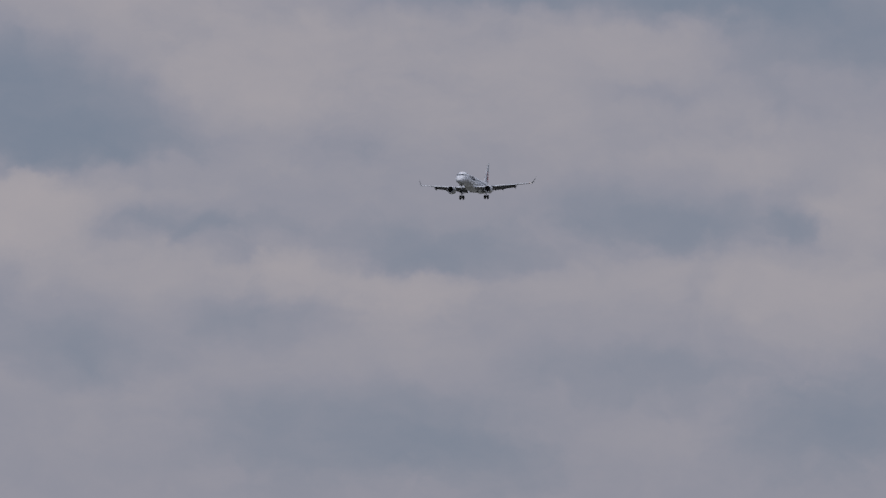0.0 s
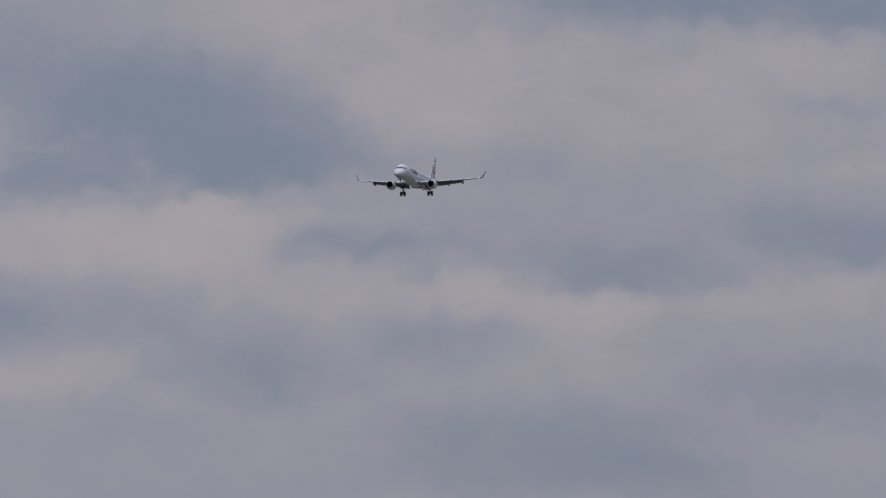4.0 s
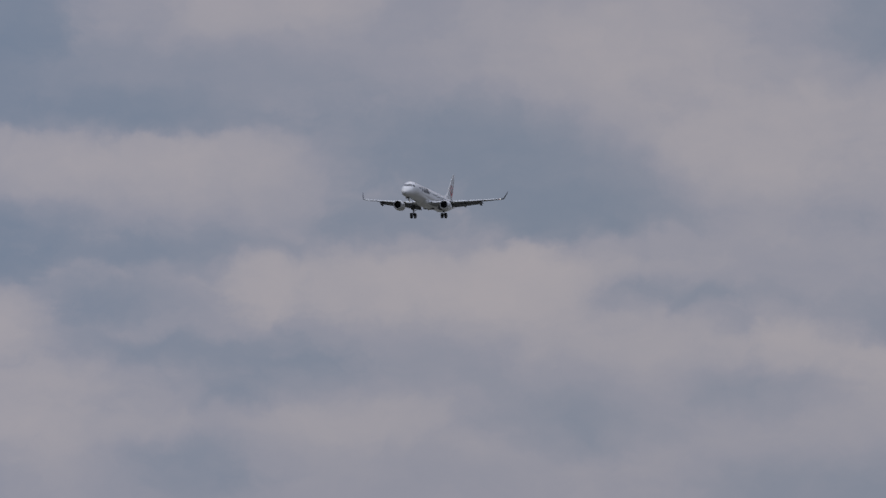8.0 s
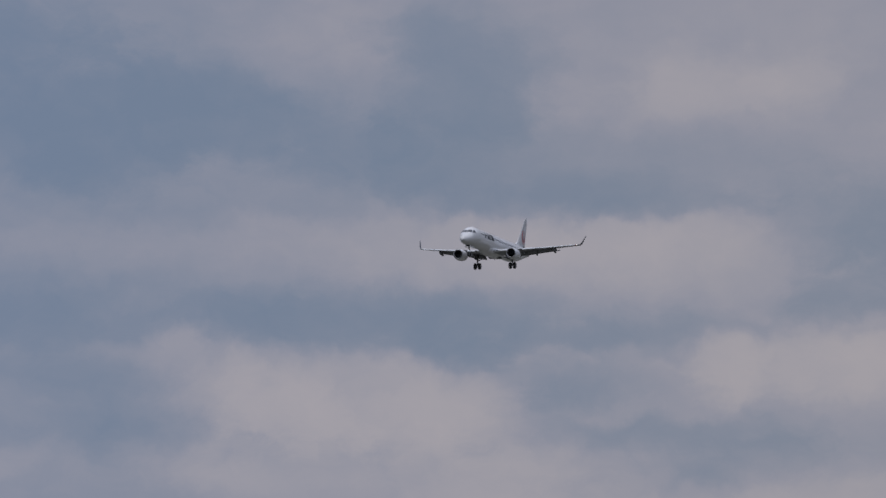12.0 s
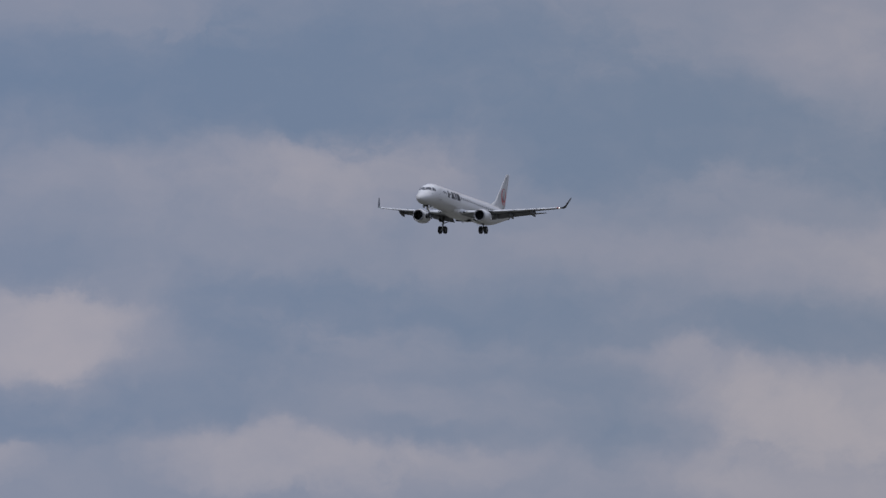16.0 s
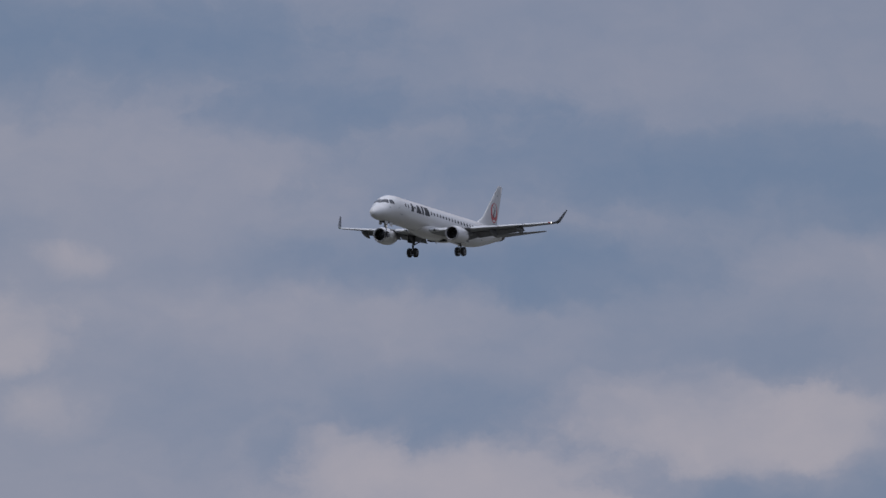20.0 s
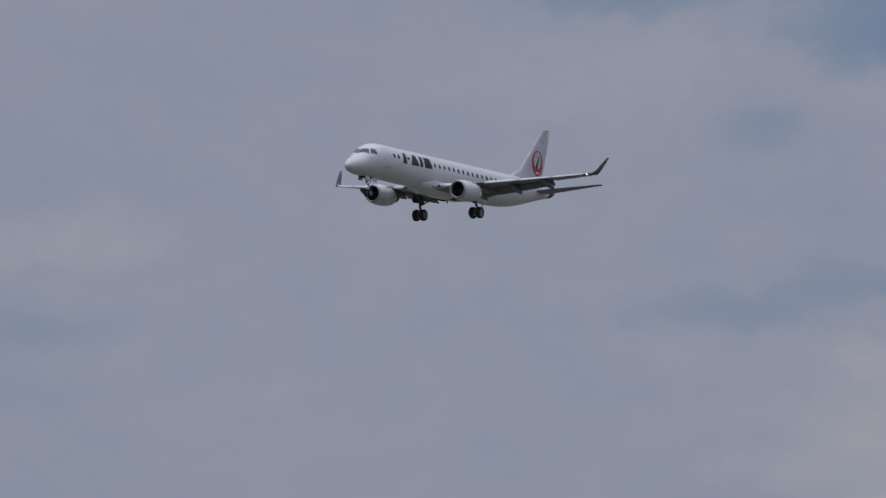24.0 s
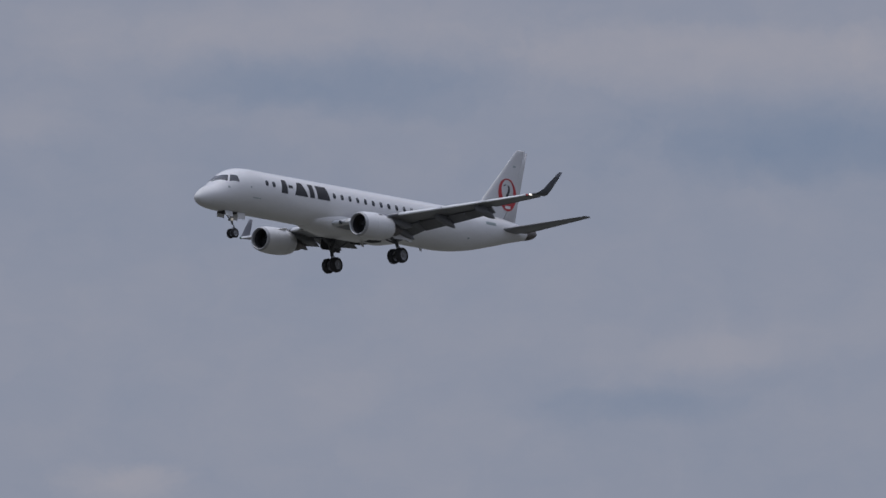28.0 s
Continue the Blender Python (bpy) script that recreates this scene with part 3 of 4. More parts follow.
for flip in (False, True):
    first = None
    for s in [5.74, 6.45] + [12.76 + 0.825 * i for i in range(17)]:
        if first is None:
            first = part("cabin_window", cabin_pane(10.0, 0.88, flip), CABIN_GLASS, airliner)
            first.location = (10.0 - s, 0, 0.0122 * (10.0 - s))
        else:
            share(first, "cabin_window", airliner, pose(10.0 - s, 0, 0.0122 * (10.0 - s)))


# doors: a raised seam round each opening
def door_seam(s0, s1, z0, z1, flip):
    bm = bmesh.new()
    w = 0.035
    f = (lambda q: 180 - q) if flip else (lambda q: q)
    for p, q, r, t in ((s0, s1, z0 - w, z0), (s0, s1, z1, z1 + w), (s0 - w, s0, z0 - w, z1 + w), (s1, s1 + w, z0 - w, z1 + w)):
        grid = [[skin(p + (q - p) * i / 4, f(angle_at(p + (q - p) * i / 4, r + (t - r) * j / 10)), 0.006) for i in range(5)] for j in range(11)]
        loft(grid, cap=False, closed=False, bm=bm)
    return bm


for s0, s1, z0, z1 in ((4.35, 5.15, -0.15, 1.62), (27.5, 28.2, -0.1, 1.5)):
    for flip in (False, True):
        door = part("cabin_door", door_seam(s0, s1, z0, z1, flip), SEAM, airliner, "white door outlined by a grey seam")
        if not flip and s0 < 10:
            part("door_sill", side_panel(s0 - 0.02, s1 + 0.02, z0 - 0.1, z0 - 0.045, 0.014), BAR, door, "grey scuff strip")

# the name on the side, as plain shapes, and small markings
for flip in (False, True):
    for s0, s1, z0, z1, lean0, lean1 in ((7.15, 7.84, 0.42, 1.38, 0.26, 0.0), (8.0, 8.42, 0.86, 1.06, 0.0, 0.0), (8.56, 9.95, 0.42, 1.38, 0.5, -0.46),
                                         (10.16, 10.64, 0.42, 1.38, 0.0, 0.0), (10.95, 12.25, 0.42, 1.38, 0.0, -0.22)):
        part("side_mark", side_panel(s0, s1, z0, z1, 0.016, flip, 4, 6, lean0, lean1), LETTER, airliner, "charcoal painted block")
    part("marking_bar", side_panel(29.3, 30.5, 0.78, 1.0, 0.01, flip), BAR, airliner, "small grey-green bar")
part("outflow_valve", side_panel(27.2, 27.42, -0.5, -0.4, 0.012), BAR, airliner, "small dark outlet")
part("static_port", side_panel(4.02, 4.16, 0.42, 0.52, 0.01), BAR, airliner)
part("probe_plate", side_panel(2.05, 2.2, 0.22, 0.36, 0.01), BAR, airliner)
for s, z, h in ((23.4, -1.24, 0.42), (17.2, -1.7, 0.35)):
    part("belly_antenna", plate([at(s - 0.25, 0, z + 0.08), at(s + 0.12, 0, z + 0.08), at(s + 0.28, 0, z - h), at(s + 0.12, 0, z - h)], 0.05), SEAM, airliner, "", False)


# ---- wings ----
def foil(chord, thick, lo=0.0, hi=1.0, n=14):
    """An aerofoil's outline between two fractions of its chord: aft, up."""
    half = lambda u: 5 * thick * (0.2969 * u ** 0.5 - 0.126 * u - 0.3516 * u ** 2 + 0.2843 * u ** 3 - 0.1036 * u ** 4) + 0.0015
    camber = lambda u: 0.06 * u * (1 - u)
    us = [lo + (hi - lo) * (0.5 - 0.5 * math.cos(math.pi * i / n)) for i in range(n + 1)]
    return [(chord * u, chord * (camber(u) + half(u))) for u in us] + [(chord * u, chord * (camber(u) - half(u))) for u in us[::-1]]


def wing_at(y):
    """Leading edge station, its height, chord, thickness and twist of the wing at a span."""
    le = 14.95 + 0.567 * (y - 5.19)
    te = 18.45 + 0.318 * (y - 4.9) if y > 4.9 else 18.45 + 0.08 * (4.9 - y)
    z = -1.0 + 0.1 * (y - 1.5) + 0.0014 * (y - 1.5) ** 2
    return le, z, te - le, 0.099 - 0.0005 * y, radians(2.2 - 0.22 * y)


def wing_ring(y, side, lo=0.0, hi=1.0, turn=0.0, shift=(0.0, 0.0)):
    le, z, chord, thick, twist = wing_at(y)
    out = []
    pts = foil(chord, thick, lo, hi)
    px, pz = chord * lo, 0.0
    for x, h in pts:
        if turn:
            c, k = math.cos(turn), math.sin(turn)
            x, h = px + (x - px) * c + (h - pz) * k + shift[0] * chord, pz - (x - px) * k + (h - pz) * c + shift[1] * chord
        c, k = math.cos(twist), math.sin(twist)
        out.append(at(le + x * c + h * k, side * y, z - x * k + h * c))
    return out


def hinge(y):
    """The fraction of the chord at which the flap begins."""
    chord = wing_at(y)[2]
    return 1 - min(0.27 * chord, 1.12) / chord


def spans(y0, y1, n):
    return [y0 + (y1 - y0) * i / n for i in range(n + 1)]


FLAP_END = 9.95
for side in (1, -1):
    wing = part("wing", loft([wing_ring(y, side, 0.0, hinge(y) + 0.055) for y in spans(0.9, FLAP_END, 14)]), WING_GREY, airliner, "swept grey wing")
    part("outer_wing_panel", loft([wing_ring(y, side, 0.0, 0.8) for y in spans(FLAP_END + 0.01, 13.45, 6)]), WING_GREY, wing, "grey outer wing panel")
    for y0, y1 in ((1.72, 4.86), (4.94, FLAP_END)):
        flap = part("flap", loft([wing_ring(y, side, hinge(y), 1.0, radians(34 if y0 > 4 else 27), (0.04, -0.028)) for y in spans(y0, y1, 6)]), FLAP_GREY, wing, "lowered grey trailing flap")
    part("aileron", loft([wing_ring(y, side, 0.805, 1.0) for y in spans(FLAP_END + 0.06, 13.2, 5)]), FLAP_GREY, wing)
    for y0, y1, part_of in ((2.1, 3.7, 0.07), (5.4, 8.0, 0.09), (8.05, 10.7, 0.1), (10.75, 13.3, 0.12)):
        rows = []
        for y in spans(y0, y1, 5):
            le, z, chord, thick, twist = wing_at(y)
            pts = [(x, h) for x, h in foil(chord, thick, 0.0, part_of, 8)]
            c, k = math.cos(radians(18)), math.sin(radians(18))
            rows.append([at(le - 0.4 * part_of * chord + x * c - h * k, side * y, z - 0.36 * part_of * chord + x * k + h * c + 0.012) for x, h in pts])
        part("slat", loft(rows), SLAT, wing, "lowered light grey slat")
    # the fixed leading edge at the root, with the landing light in it
    rows = []
    for y in spans(1.2, 2.06, 4):
        le, z, chord, thick, twist = wing_at(y)
        rows.append([at(le - 0.02 + x * 1.02, side * y, z + 1.06 * h) for x, h in foil(chord, thick, 0.0, 0.15, 10)])
    glove = part("root_leading_edge", loft(rows), SLAT, wing, "light grey leading edge at the wing root")
    le, z = wing_at(1.72)[:2]
    part("landing_light", loft([circle(le - 0.05 + ds, side * 1.72, z - 0.02, r, 20) for ds, r in ((0.0, 0.03), (0.02, 0.1), (0.06, 0.14), (0.2, 0.15))]), GLASS, glove, "dark landing light lens")
    # winglet: the tip curls up and back
    rows = []
    for y, z, s, chord in ((13.45, 0.0, 19.62, 1.47), (13.68, 0.04, 19.86, 1.26), (13.86, 0.17, 20.12, 1.02), (13.98, 0.4, 20.42, 0.84), (14.1, 0.8, 20.8, 0.7), (14.24, 1.25, 21.24, 0.55), (14.37, 1.66, 21.66, 0.36)):
        lean = min(1.0, z / 0.5)
        base = wing_at(13.45)[1] + z
        rows.append([at(s + x, side * (y - h * lean), base + h * (1 - lean)) for x, h in foil(chord, 0.09)])
    part("winglet", loft(rows), WINGLET, wing, "upswept dark grey winglet")
    lamp = part("navigation_lamp", loft([circle(19.55, side * 13.42, 0.36, 0.02), circle(19.6, side * 13.42, 0.36, 0.065), circle(19.75, side * 13.42, 0.36, 0.065), circle(19.82, side * 13.42, 0.36, 0.02)]), LAMP if side > 0 else GREEN_LENS, wing, "lit white wingtip lamp" if side > 0 else "unlit green wingtip lens")
    lens = loft([circle(19.36, side * 13.24, 0.34, 0.015), circle(19.42, side * 13.24, 0.34, 0.07), circle(19.6, side * 13.24, 0.35, 0.07), circle(19.68, side * 13.24, 0.36, 0.02)])
    part("navigation_lens", lens, RED if side > 0 else GREEN_LENS, wing, "red lens beside the lamp" if side > 0 else "green lens")
    # canoe fairings under the flaps
    for y, s1, z1 in ((3.4, 19.0, -1.75), (6.85, 19.35, -1.28), (9.75, 20.2, -0.86)):
        le, z, chord, thick, twist = wing_at(y)
        rows = []
        for i in range(13):
            u = i / 12
            r = 0.23 * math.sin(math.pi * min(1, u ** 0.85)) ** 0.7 + 0.012
            s = s1 - 2.3 + 2.3 * u
            drop = (z - 0.05 * chord - 0.1) * (1 - u ** 1.6) + (z1 + 0.02) * u ** 1.6
            rows.append(circle(s, side * y, drop, r, 16, 1.35))
        part("flap_track_fairing", loft(rows), FLAP_GREY, wing, "grey canoe fairing")
    le, z, chord, thick, twist = wing_at(8.05)
    part("hinge_fairing", loft([circle(le + 0.72 * chord + 0.7 * u, side * 8.05, z - 0.12 - 0.2 * u, 0.012 + 0.09 * math.sin(math.pi * u) ** 0.7, 12, 1.3) for u in spans(0.0, 1.0, 8)]), FLAP_GREY, wing, "small grey hinge fairing")

# ---- engines ----
NY, NZ, NS = 4.55, -1.58, 11.62


def revolve(profile, side, n=48, tilt=0.0):
    return loft([circle(NS + x, side * NY, NZ + tilt * x, r, n) for x, r in profile], cap=False)


for side in (1, -1):
    nacelle = part("nacelle", revolve([(0.2, 0.845), (0.45, 0.9), (0.9, 0.945), (1.5, 0.965), (2.0, 0.945), (2.5, 0.89), (2.9, 0.815), (3.12, 0.76), (3.12, 0.73), (2.8, 0.72), (2.4, 0.7)], side), WHITE, airliner, "white engine nacelle")
    part("inlet_lip", revolve([(0.2, 0.848), (0.1, 0.82), (0.03, 0.785), (0.0, 0.75), (0.02, 0.715), (0.1, 0.685), (0.25, 0.67)], side), LIP, nacelle, "dull metal inlet lip")
    part("inlet_duct", revolve([(0.25, 0.67), (0.5, 0.665), (0.95, 0.69), (1.0, 0.69), (1.0, 0.02)], side), DARK, nacelle, "dark inlet duct")
    bm = bmesh.new()
    for i in range(24):
        q = 2 * math.pi * i / 24
        p = lambda r, da, ds: at(NS + 0.8 + ds, side * NY + r * math.cos(q + da), NZ + r * math.sin(q + da))
        plate([p(0.2, -0.1, -0.06), p(0.2, 0.1, 0.06), p(0.62, 0.1, 0.1), p(0.62, -0.06, -0.04)], 0.012, bm)
    part("fan", bm, FAN, nacelle, "dark fan blades", False)
    part("spinner", revolve([(0.42, 0.005), (0.5, 0.07), (0.62, 0.14), (0.78, 0.2)], side, 24), FAN, nacelle)
    part("core_cowl", revolve([(2.3, 0.52), (3.0, 0.55), (3.6, 0.48), (4.1, 0.39), (4.1, 0.35)], side, 32), EXHAUST, nacelle, "heat-stained core nozzle")
    part("exhaust_plug", revolve([(3.8, 0.31), (4.2, 0.26), (4.6, 0.12), (4.8, 0.02)], side, 24), EXHAUST, nacelle)
    for x, r in ((1.12, 0.955), (2.28, 0.918)):
        part("cowl_seam", revolve([(x - 0.012, r), (x - 0.008, r + 0.008), (x + 0.008, r + 0.008), (x + 0.012, r)], side), SEAM, nacelle, "thin grey joint round the cowl")
    for x, q, r in ((1.75, 52, 0.955), (2.5, 46, 0.89), (2.75, 66, 0.842)):
        c, k = side * math.cos(radians(q)), math.sin(radians(q))
        slot = [at(NS + x + ds, side * NY + (r + 0.008 + up) * c - dq * k, NZ + (r + 0.008 + up) * k + dq * c) for up in (-0.03, 0.006) for ds, dq in ((-0.19, -0.055), (0.19, -0.055), (0.19, 0.055), (-0.19, 0.055))]
        part("cowl_vent", loft([slot[:4], slot[4:]]), DARK, nacelle, "small dark slot", False)
    part("strake", plate([at(12.7, side * (NY - 0.6), NZ + 0.66), at(13.7, side * (NY - 0.6), NZ + 0.68), at(13.7, side * (NY - 0.78), NZ + 0.86), at(13.3, side * (NY - 0.76), NZ + 0.84)], 0.03), WHITE, nacelle, "", False)
    rows = []
    for s, lo, hi, w in ((12.6, -0.86, -0.68, 0.05), (13.3, -0.9, -0.6, 0.16), (14.5, -1.0, -0.55, 0.2), (15.6, -1.3, -0.7, 0.2), (16.6, -1.4, -0.85, 0.15), (17.4, -1.2, -0.95, 0.05)):
        rows.append([at(s, side * NY + w * math.cos(2 * math.pi * i / 16), (lo + hi) / 2 + (hi - lo) / 2 * math.sin(2 * math.pi * i / 16)) for i in range(16)])
    part("pylon", loft(rows), WING_GREY, nacelle, "grey engine pylon")

# ---- tail ----
def fin_edge(z):
    """Leading edge station, chord and half thickness of the fin at a height."""
    le = 29.35 + (z - 1.9) * 0.98 if z > 2.6 else 30.04 - (2.6 - z) * 2.2
    te = 33.9 + (z - 1.7) * 0.28
    return le, te - le, 0.1


fin_rows = []
for z in [1.2, 1.7, 2.1, 2.6, 3.2, 4.0, 4.8, 5.6, 6.3, 6.7, 6.8]:
    le, chord, thick = fin_edge(z)
    trim = 0.12 if z > 6.75 else 0.0
    fin_rows.append([at(le + trim * chord + x, h - 0.06 * x * (1 - x / chord), z) for x, h in foil(chord * (1 - trim), thick, 0.0, 0.75)])
fin = part("tail_fin", loft(fin_rows), SHADED_FIN_WHITE, airliner, "swept white tail fin")
rudder_rows = []
for z in [1.3, 2.6, 3.6, 4.6, 5.6, 6.7]:
    le, chord, thick = fin_edge(z)
    rudder_rows.append([at(le + x, h - 0.06 * x * (1 - x / chord), z) for x, h in foil(chord, thick, 0.757, 1.0, 6)])
part("rudder", loft(rudder_rows), SHADED_FIN_WHITE, fin)


def fin_half(s, z):
    le, chord, thick = fin_edge(z)
    u = min(1, max(0.0, (s - le) / chord))
    return chord * (5 * thick * (0.2969 * u ** 0.5 - 0.126 * u - 0.3516 * u ** 2 + 0.2843 * u ** 3 - 0.1036 * u ** 4) + 0.0015)


def on_fin(s, z, side, off=0.014):
    return at(s, side * (fin_half(s, z) + off), z)


for side in (1, -1):
    # a round red emblem: an open ring, thick below, with a plain curved stroke inside
    bm = bmesh.new()
    n = 48
    loft([[on_fin(32.93 + r * 1.05 * math.cos(2 * math.pi * i / n) * (1 if r == 1 else 0.66), 3.42 + (1.18 * math.sin(2 * math.pi * i / n) if r == 1 else 0.26 + 0.82 * math.sin(2 * math.pi * i / n)), side) for i in range(n)] for r in (1, 0.99)], cap=False, bm=bm)
    part("emblem_ring", bm, RED, fin, "red ring, thicker towards its base")
    bm = bmesh.new()
    path = [(32.95, 2.72), (32.76, 3.0), (32.84, 3.3), (33.04, 3.6), (33.12, 3.88), (33.02, 4.1), (32.74, 4.14), (32.48, 4.04)]
    loft([[on_fin(s - w, z + 0.02, side), on_fin(s + w, z - 0.02, side)] for (s, z), w in zip(path, (0.34, 0.2, 0.14, 0.12, 0.11, 0.11, 0.09, 0.03))], cap=False, closed=False, bm=bm)
    part("emblem_stroke", bm, LETTER, fin, "dark curved stroke")
    bm = bmesh.new()
    loft([[on_fin(32.62 + 0.64 * i / 4, z, side, 0.024) for i in range(5)] for z in (2.42, 2.62)], cap=False, closed=False, bm=bm)
    part("emblem_patch", bm, WHITE, fin, "small white block on the red base")
    bm = bmesh.new()
    loft([[on_fin(33.6 + 0.3 * i, z, side) for i in (0, 1)] for z in (5.48, 5.62)], cap=False, closed=False, bm=bm)
    part("marking_bar", bm, BAR, fin, "small grey bar")
    rows = []
    for y in spans(0.3, 6.0, 8):
        k = (y - 0.7) / 5.3
        le, te, z = 31.2 + 3.25 * k, 34.1 + 1.15 * k, 0.66 + 0.74 * k
        rows.append([at(le + x, side * y, z + h - 0.06 * x * (1 - x / (te - le))) for x, h in foil(te - le, 0.1, 0, 0.72)])
    stabiliser = part("tailplane", loft(rows), WING_GREY, airliner, "grey horizontal tailplane")
    rows = []
    for y in spans(0.9, 5.9, 6):
        k = (y - 0.7) / 5.3
        le, te, z = 31.2 + 3.25 * k, 34.1 + 1.15 * k, 0.66 + 0.74 * k
        rows.append([at(le + x, side * y, z + h - 0.06 * x * (1 - x / (te - le))) for x, h in foil(te - le, 0.1, 0.728, 1.0, 6)])
    part("elevator", loft(rows), FLAP_GREY, stabiliser)

# ---- landing gear ----
def tyre_mesh(r, w):
    prof = [(-w / 2, r * 0.62), (-w / 2, r * 0.8), (-w * 0.44, r * 0.92), (-w * 0.28, r * 0.985), (0, r), (w * 0.28, r * 0.985), (w * 0.44, r * 0.92), (w / 2, r * 0.8), (w / 2, r * 0.62)]
    return loft([[Vector((q * math.cos(2 * math.pi * i / 36), x, q * math.sin(2 * math.pi * i / 36))) for i in range(36)] for x, q in prof], cap=False)


def rim_mesh(r, w):
    prof = [(-w * 0.46, 0.01), (-w * 0.46, r * 0.2), (-w * 0.3, r * 0.24), (-w * 0.3, r * 0.5), (-w * 0.46, r * 0.6), (-w * 0.48, r * 0.64), (w * 0.48, r * 0.64), (w * 0.46, r * 0.6), (w * 0.3, r * 0.5), (w * 0.3, r * 0.24), (w * 0.46, r * 0.2), (w * 0.46, 0.01)]
    return loft([[Vector((q * math.cos(2 * math.pi * i / 24), x, q * math.sin(2 * math.pi * i / 24))) for i in range(24)] for x, q in prof], cap=False)


def wheels(leg, s, y, z, r, w, apart):
    for k in (1, -1):
        for name, made, mat, label in (("tyre", tyre_mesh(r, w), RUBBER, "black rubber tyre"), ("wheel_rim", rim_mesh(r, w), RIM, "light grey wheel rim")):
            o = part(name, made, mat, leg, label)
            o.location = at(s, y + k * apart, z)


for side in (1, -1):
    y = side * 3.03
    bm = rod(at(17.45, side * 2.75, -1.0), at(17.55, y, -2.35), 0.13, 0.12)
    leg = part("main_landing_gear", bm, SHADED_STEEL, airliner, "grey main gear leg, extended")
    part("oleo_piston", rod(at(17.55, y, -2.3), at(17.57, y, -2.98), 0.085), CHROME, leg, "chrome piston")
    part("axle", rod(at(17.57, y - 0.5, -3.0), at(17.57, y + 0.5, -3.0), 0.08), STEEL, leg)
    part("side_brace", rod(at(17.5, side * 1.5, -1.5), at(17.52, y - side * 0.06, -2.15), 0.06), SHADED_STEEL, leg)
    part("drag_brace", rod(at(16.6, side * 2.7, -1.2), at(17.5, y, -2.2), 0.055), SHADED_STEEL, leg)
    bm = plate([at(17.75, y, -2.3), at(17.95, y, -2.6), at(17.9, y, -2.66), at(17.7, y, -2.4)], 0.1)
    plate([at(17.95, y, -2.6), at(17.68, y, -2.95), at(17.62, y, -2.88), at(17.9, y, -2.56)], 0.1, bm)
    part("torque_link", bm, STEEL, leg, "", False)
    door = [(16.75, -1.15), (18.6, -1.15), (18.72, -1.95), (18.45, -1.98), (18.1, -1.86), (16.85, -1.9), (16.65, -1.72)]
    part("gear_door", plate([at(q, y + side * 0.3, z) for q, z in door], 0.05), WHITE, leg, "white leg door, open", False)
    # added dark sheet: paints the shade on the door's inner face
    part("door_shade", plate([at(q, y + side * 0.262, z) for q, z in door], 0.02), DARK, leg, "dark sheet painting the shade on the leg door's inner face", False)
    wheels(leg, 17.57, y, -3.0, 0.54, 0.4, 0.37)
    part("wheel_bay", box(at(18.2, side * 0.62 - 0.42, -1.748), at(17.15, side * 0.62 + 0.42, -1.5), 0.05), DARK, airliner, "open dark wheel bay")

leg = part("nose_landing_gear", rod(at(3.5, 0, -1.0), at(3.68, 0, -1.95), 0.09, 0.085), STEEL, airliner, "grey nose gear leg, extended")
part("oleo_piston", rod(at(3.67, 0, -1.9), at(3.72, 0, -2.6), 0.055), CHROME, leg, "chrome piston")
part("axle", rod(at(3.73, -0.28, -2.63), at(3.73, 0.28, -2.63), 0.045), STEEL, leg)
part("drag_brace", rod(at(2.7, 0, -1.1), at(3.62, 0, -1.8), 0.05), STEEL, leg)
part("torque_link", plate([at(3.75, 0, -1.95), at(3.98, 0, -2.25), at(3.77, 0, -2.5), at(3.72, 0, -2.4), at(3.85, 0, -2.25), at(3.7, 0, -2.02)], 0.06), STEEL, leg, "", False)
for y in (-0.12, 0.12):
    part("taxi_light", loft([[at(3.5 + dx, y + r * math.cos(2 * math.pi * i / 16), -1.7 + r * math.sin(2 * math.pi * i / 16)) for i in range(16)] for dx, r in ((0.0, 0.09), (0.06, 0.085), (0.12, 0.04))]), TAXI if y > 0 else RIM, leg, "lit taxi light" if y > 0 else "taxi light, unlit")
wheels(leg, 3.73, 0, -2.63, 0.34, 0.2, 0.2)
for side in (1, -1):
    part("nose_gear_door", plate([at(2.55, side * 0.34, -1.12), at(3.3, side * 0.34, -1.14), at(3.3, side * 0.42, -1.58), at(2.6, side * 0.42, -1.55)], 0.04), WHITE, leg, "white gear door, open", False)
    part("nose_gear_door", plate([at(3.85, side * 0.3, -1.14), at(4.65, side * 0.3, -1.14), at(4.6, side * 0.36, -1.62), at(3.85, side * 0.36, -1.62)], 0.04), WHITE, leg, "white gear door, open", False)
part("nose_wheel_bay", box(at(3.9, -0.33, -1.32), at(2.5, 0.33, -1.1), 0.03), DARK, airliner, "open dark wheel bay")

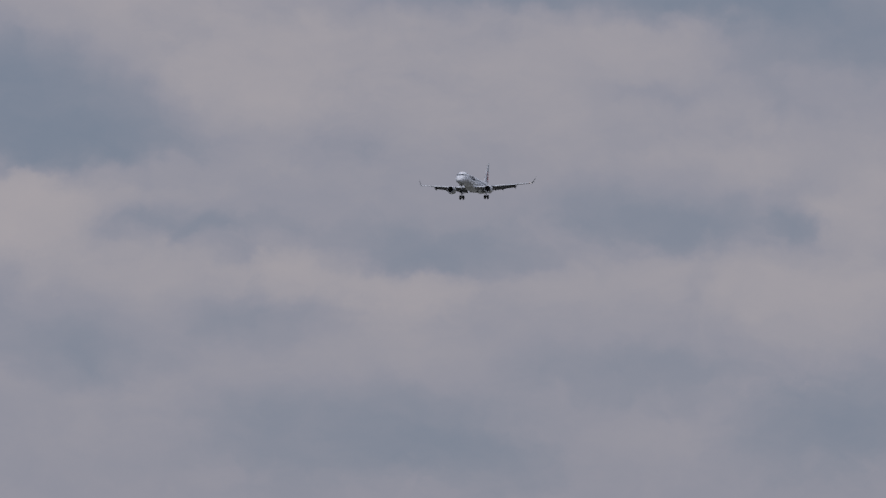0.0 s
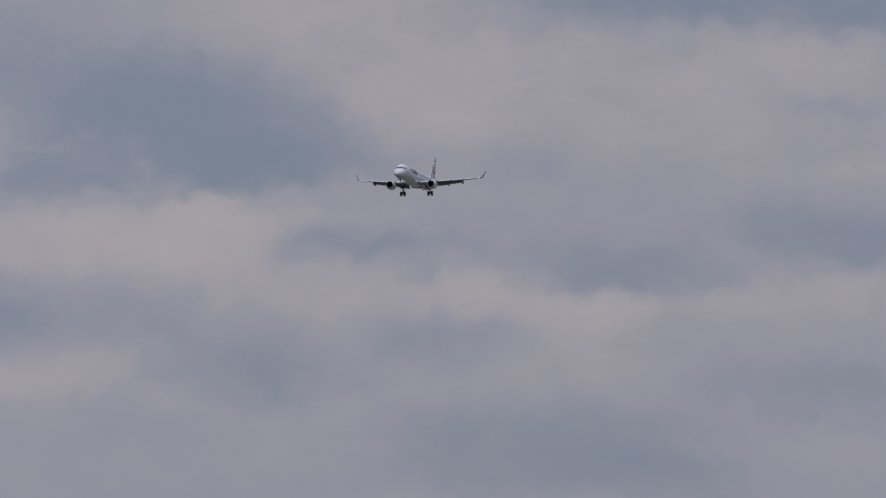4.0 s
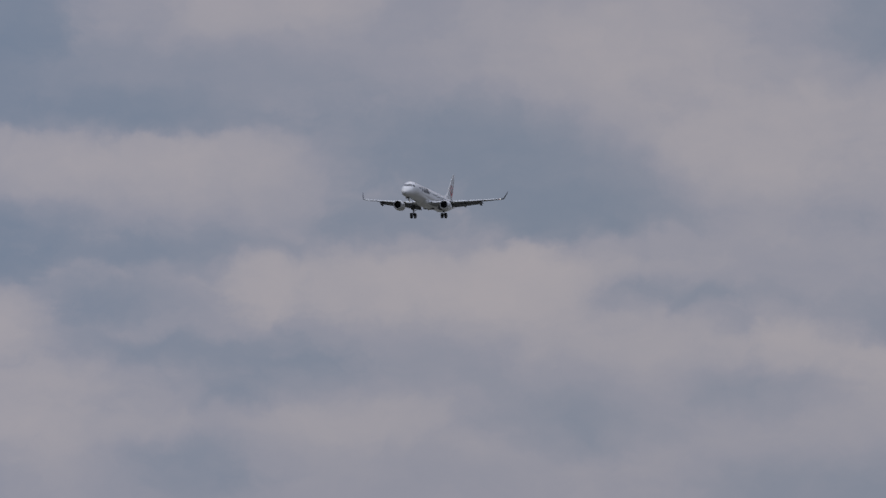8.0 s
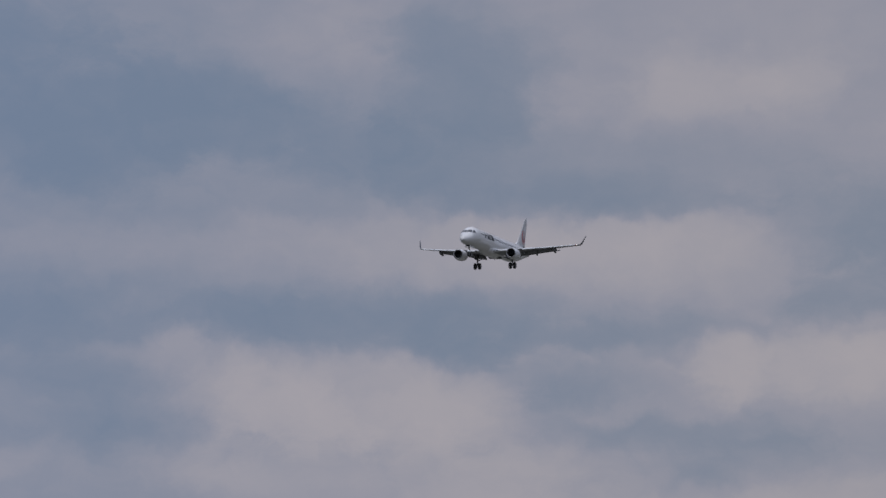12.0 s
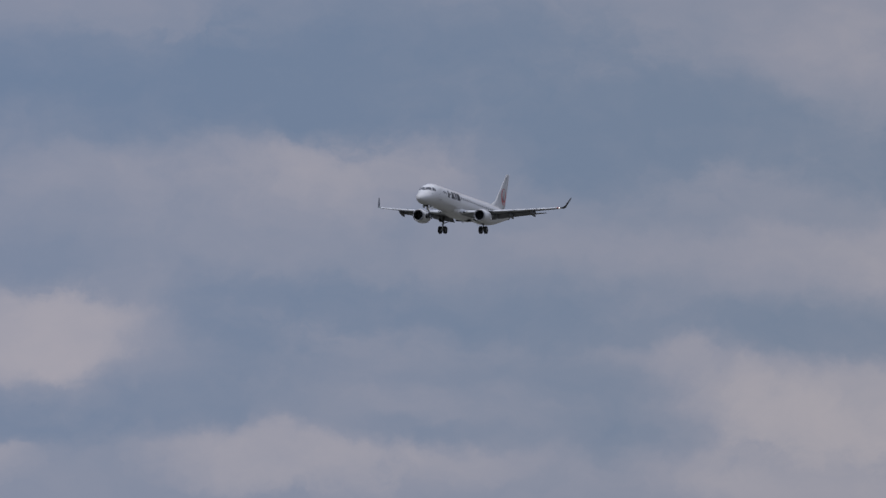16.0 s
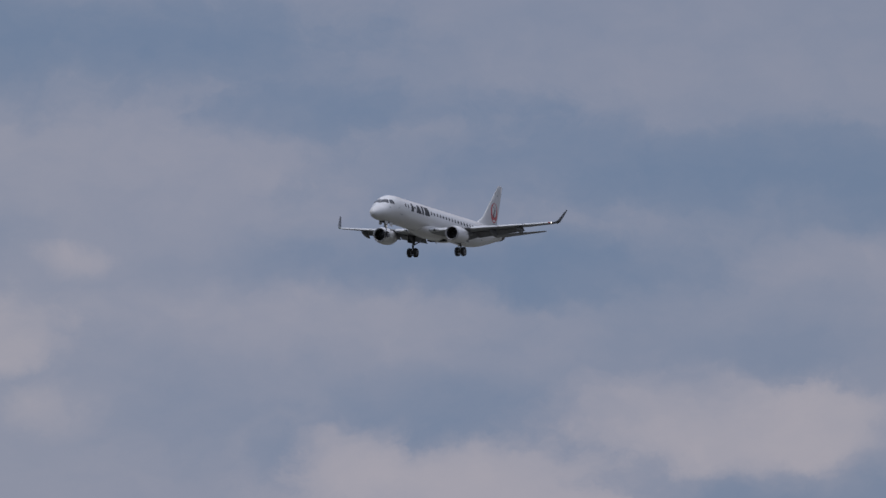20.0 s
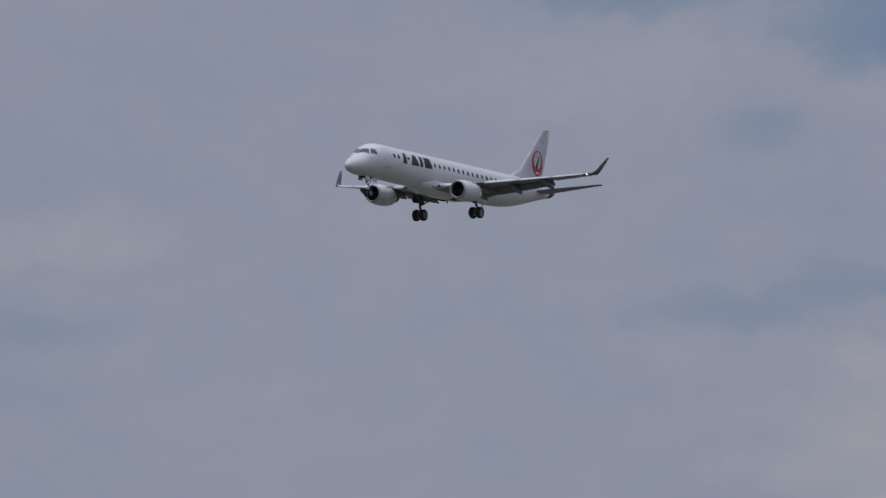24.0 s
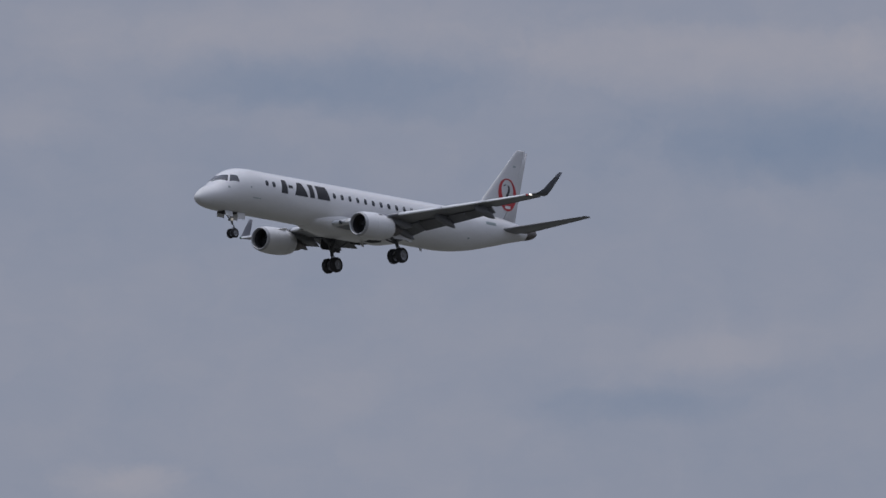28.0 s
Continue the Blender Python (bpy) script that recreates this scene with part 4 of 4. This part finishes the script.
# ---- a small insect that crosses nearer by ----
insect = new("insect")
tagged(insect, "small dark winged insect crossing the sky", "insect")
seg = lambda x, r: [Vector((x, r * math.cos(2 * math.pi * i / 12), r * math.sin(2 * math.pi * i / 12))) for i in range(12)]
part("thorax", loft([seg(-0.00450, 0.00150), seg(-0.00225, 0.00337), seg(0.00150, 0.00375), seg(0.00450, 0.00263), seg(0.00600, 0.00075)]), CHITIN, insect)
part("abdomen", loft([seg(-0.00450, 0.00263), seg(-0.00825, 0.00337), seg(-0.01275, 0.00263), seg(-0.01650, 0.00060)]), CHITIN, insect)
part("head", loft([seg(0.00562, 0.00075), seg(0.00675, 0.00225), seg(0.00863, 0.00225), seg(0.00975, 0.00060)]), CHITIN, insect)
for side in (1, -1):
    part("insect_wing", plate([(0.00225, side * 0.00225, 0.00300), (0.00075, side * 0.01050, 0.00825), (-0.00600, side * 0.01275, 0.00975), (-0.00975, side * 0.00750, 0.00675), (-0.00375, side * 0.00225, 0.00300)], 0.00045), MEMBRANE, insect, "thin clouded wing", False)


# ---- what moves ----
def motions():
    # the airliner descends on a straight glide path at an even speed, its attitude wavering slightly
    speed, glide = 69.667, radians(2.911)
    end = EYE + Vector((-562.532, -474.290, 80.970))
    knots = [0, 6, 12, 17, 21, 24, 26, 28]
    pitch = [1.41, 2.48, 2.47, 1.77, 2.32, 1.80, 1.52, 2.21]
    bank = [0.87, -0.51, -0.76, -1.19, -0.14, -0.62, 0.24, 1.93]
    yaw = [-1.39, -2.07, -1.43, -1.78, -1.68, -2.01, -1.17, -0.87]
    rows = []
    for t in range(29):
        p = end + Vector((math.cos(glide), 0, -math.sin(glide))) * speed * (t - 28)
        rows.append((t, pose(*p, np.interp(t, knots, bank), -np.interp(t, knots, pitch), np.interp(t, knots, yaw))))
    walk(airliner, rows)
    # the insect crosses from one side to the other some sixty metres off
    way0, way1 = [EYE + 60 * Vector((math.cos(radians(el)) * math.cos(radians(az)), math.cos(radians(el)) * math.sin(radians(az)), math.sin(radians(el))))
                  for az, el in ((-158.31, 5.19), (-154.35, 5.26))]
    drift = (way1 - way0) / 0.5
    heading = math.degrees(math.atan2(drift.y, drift.x))
    walk(insect, [(t, pose(*(way0 + drift * (t - 20.5)), 0, 0, heading)) for t in (0, 7, 14, 20.5, 21, 28)])


motions()
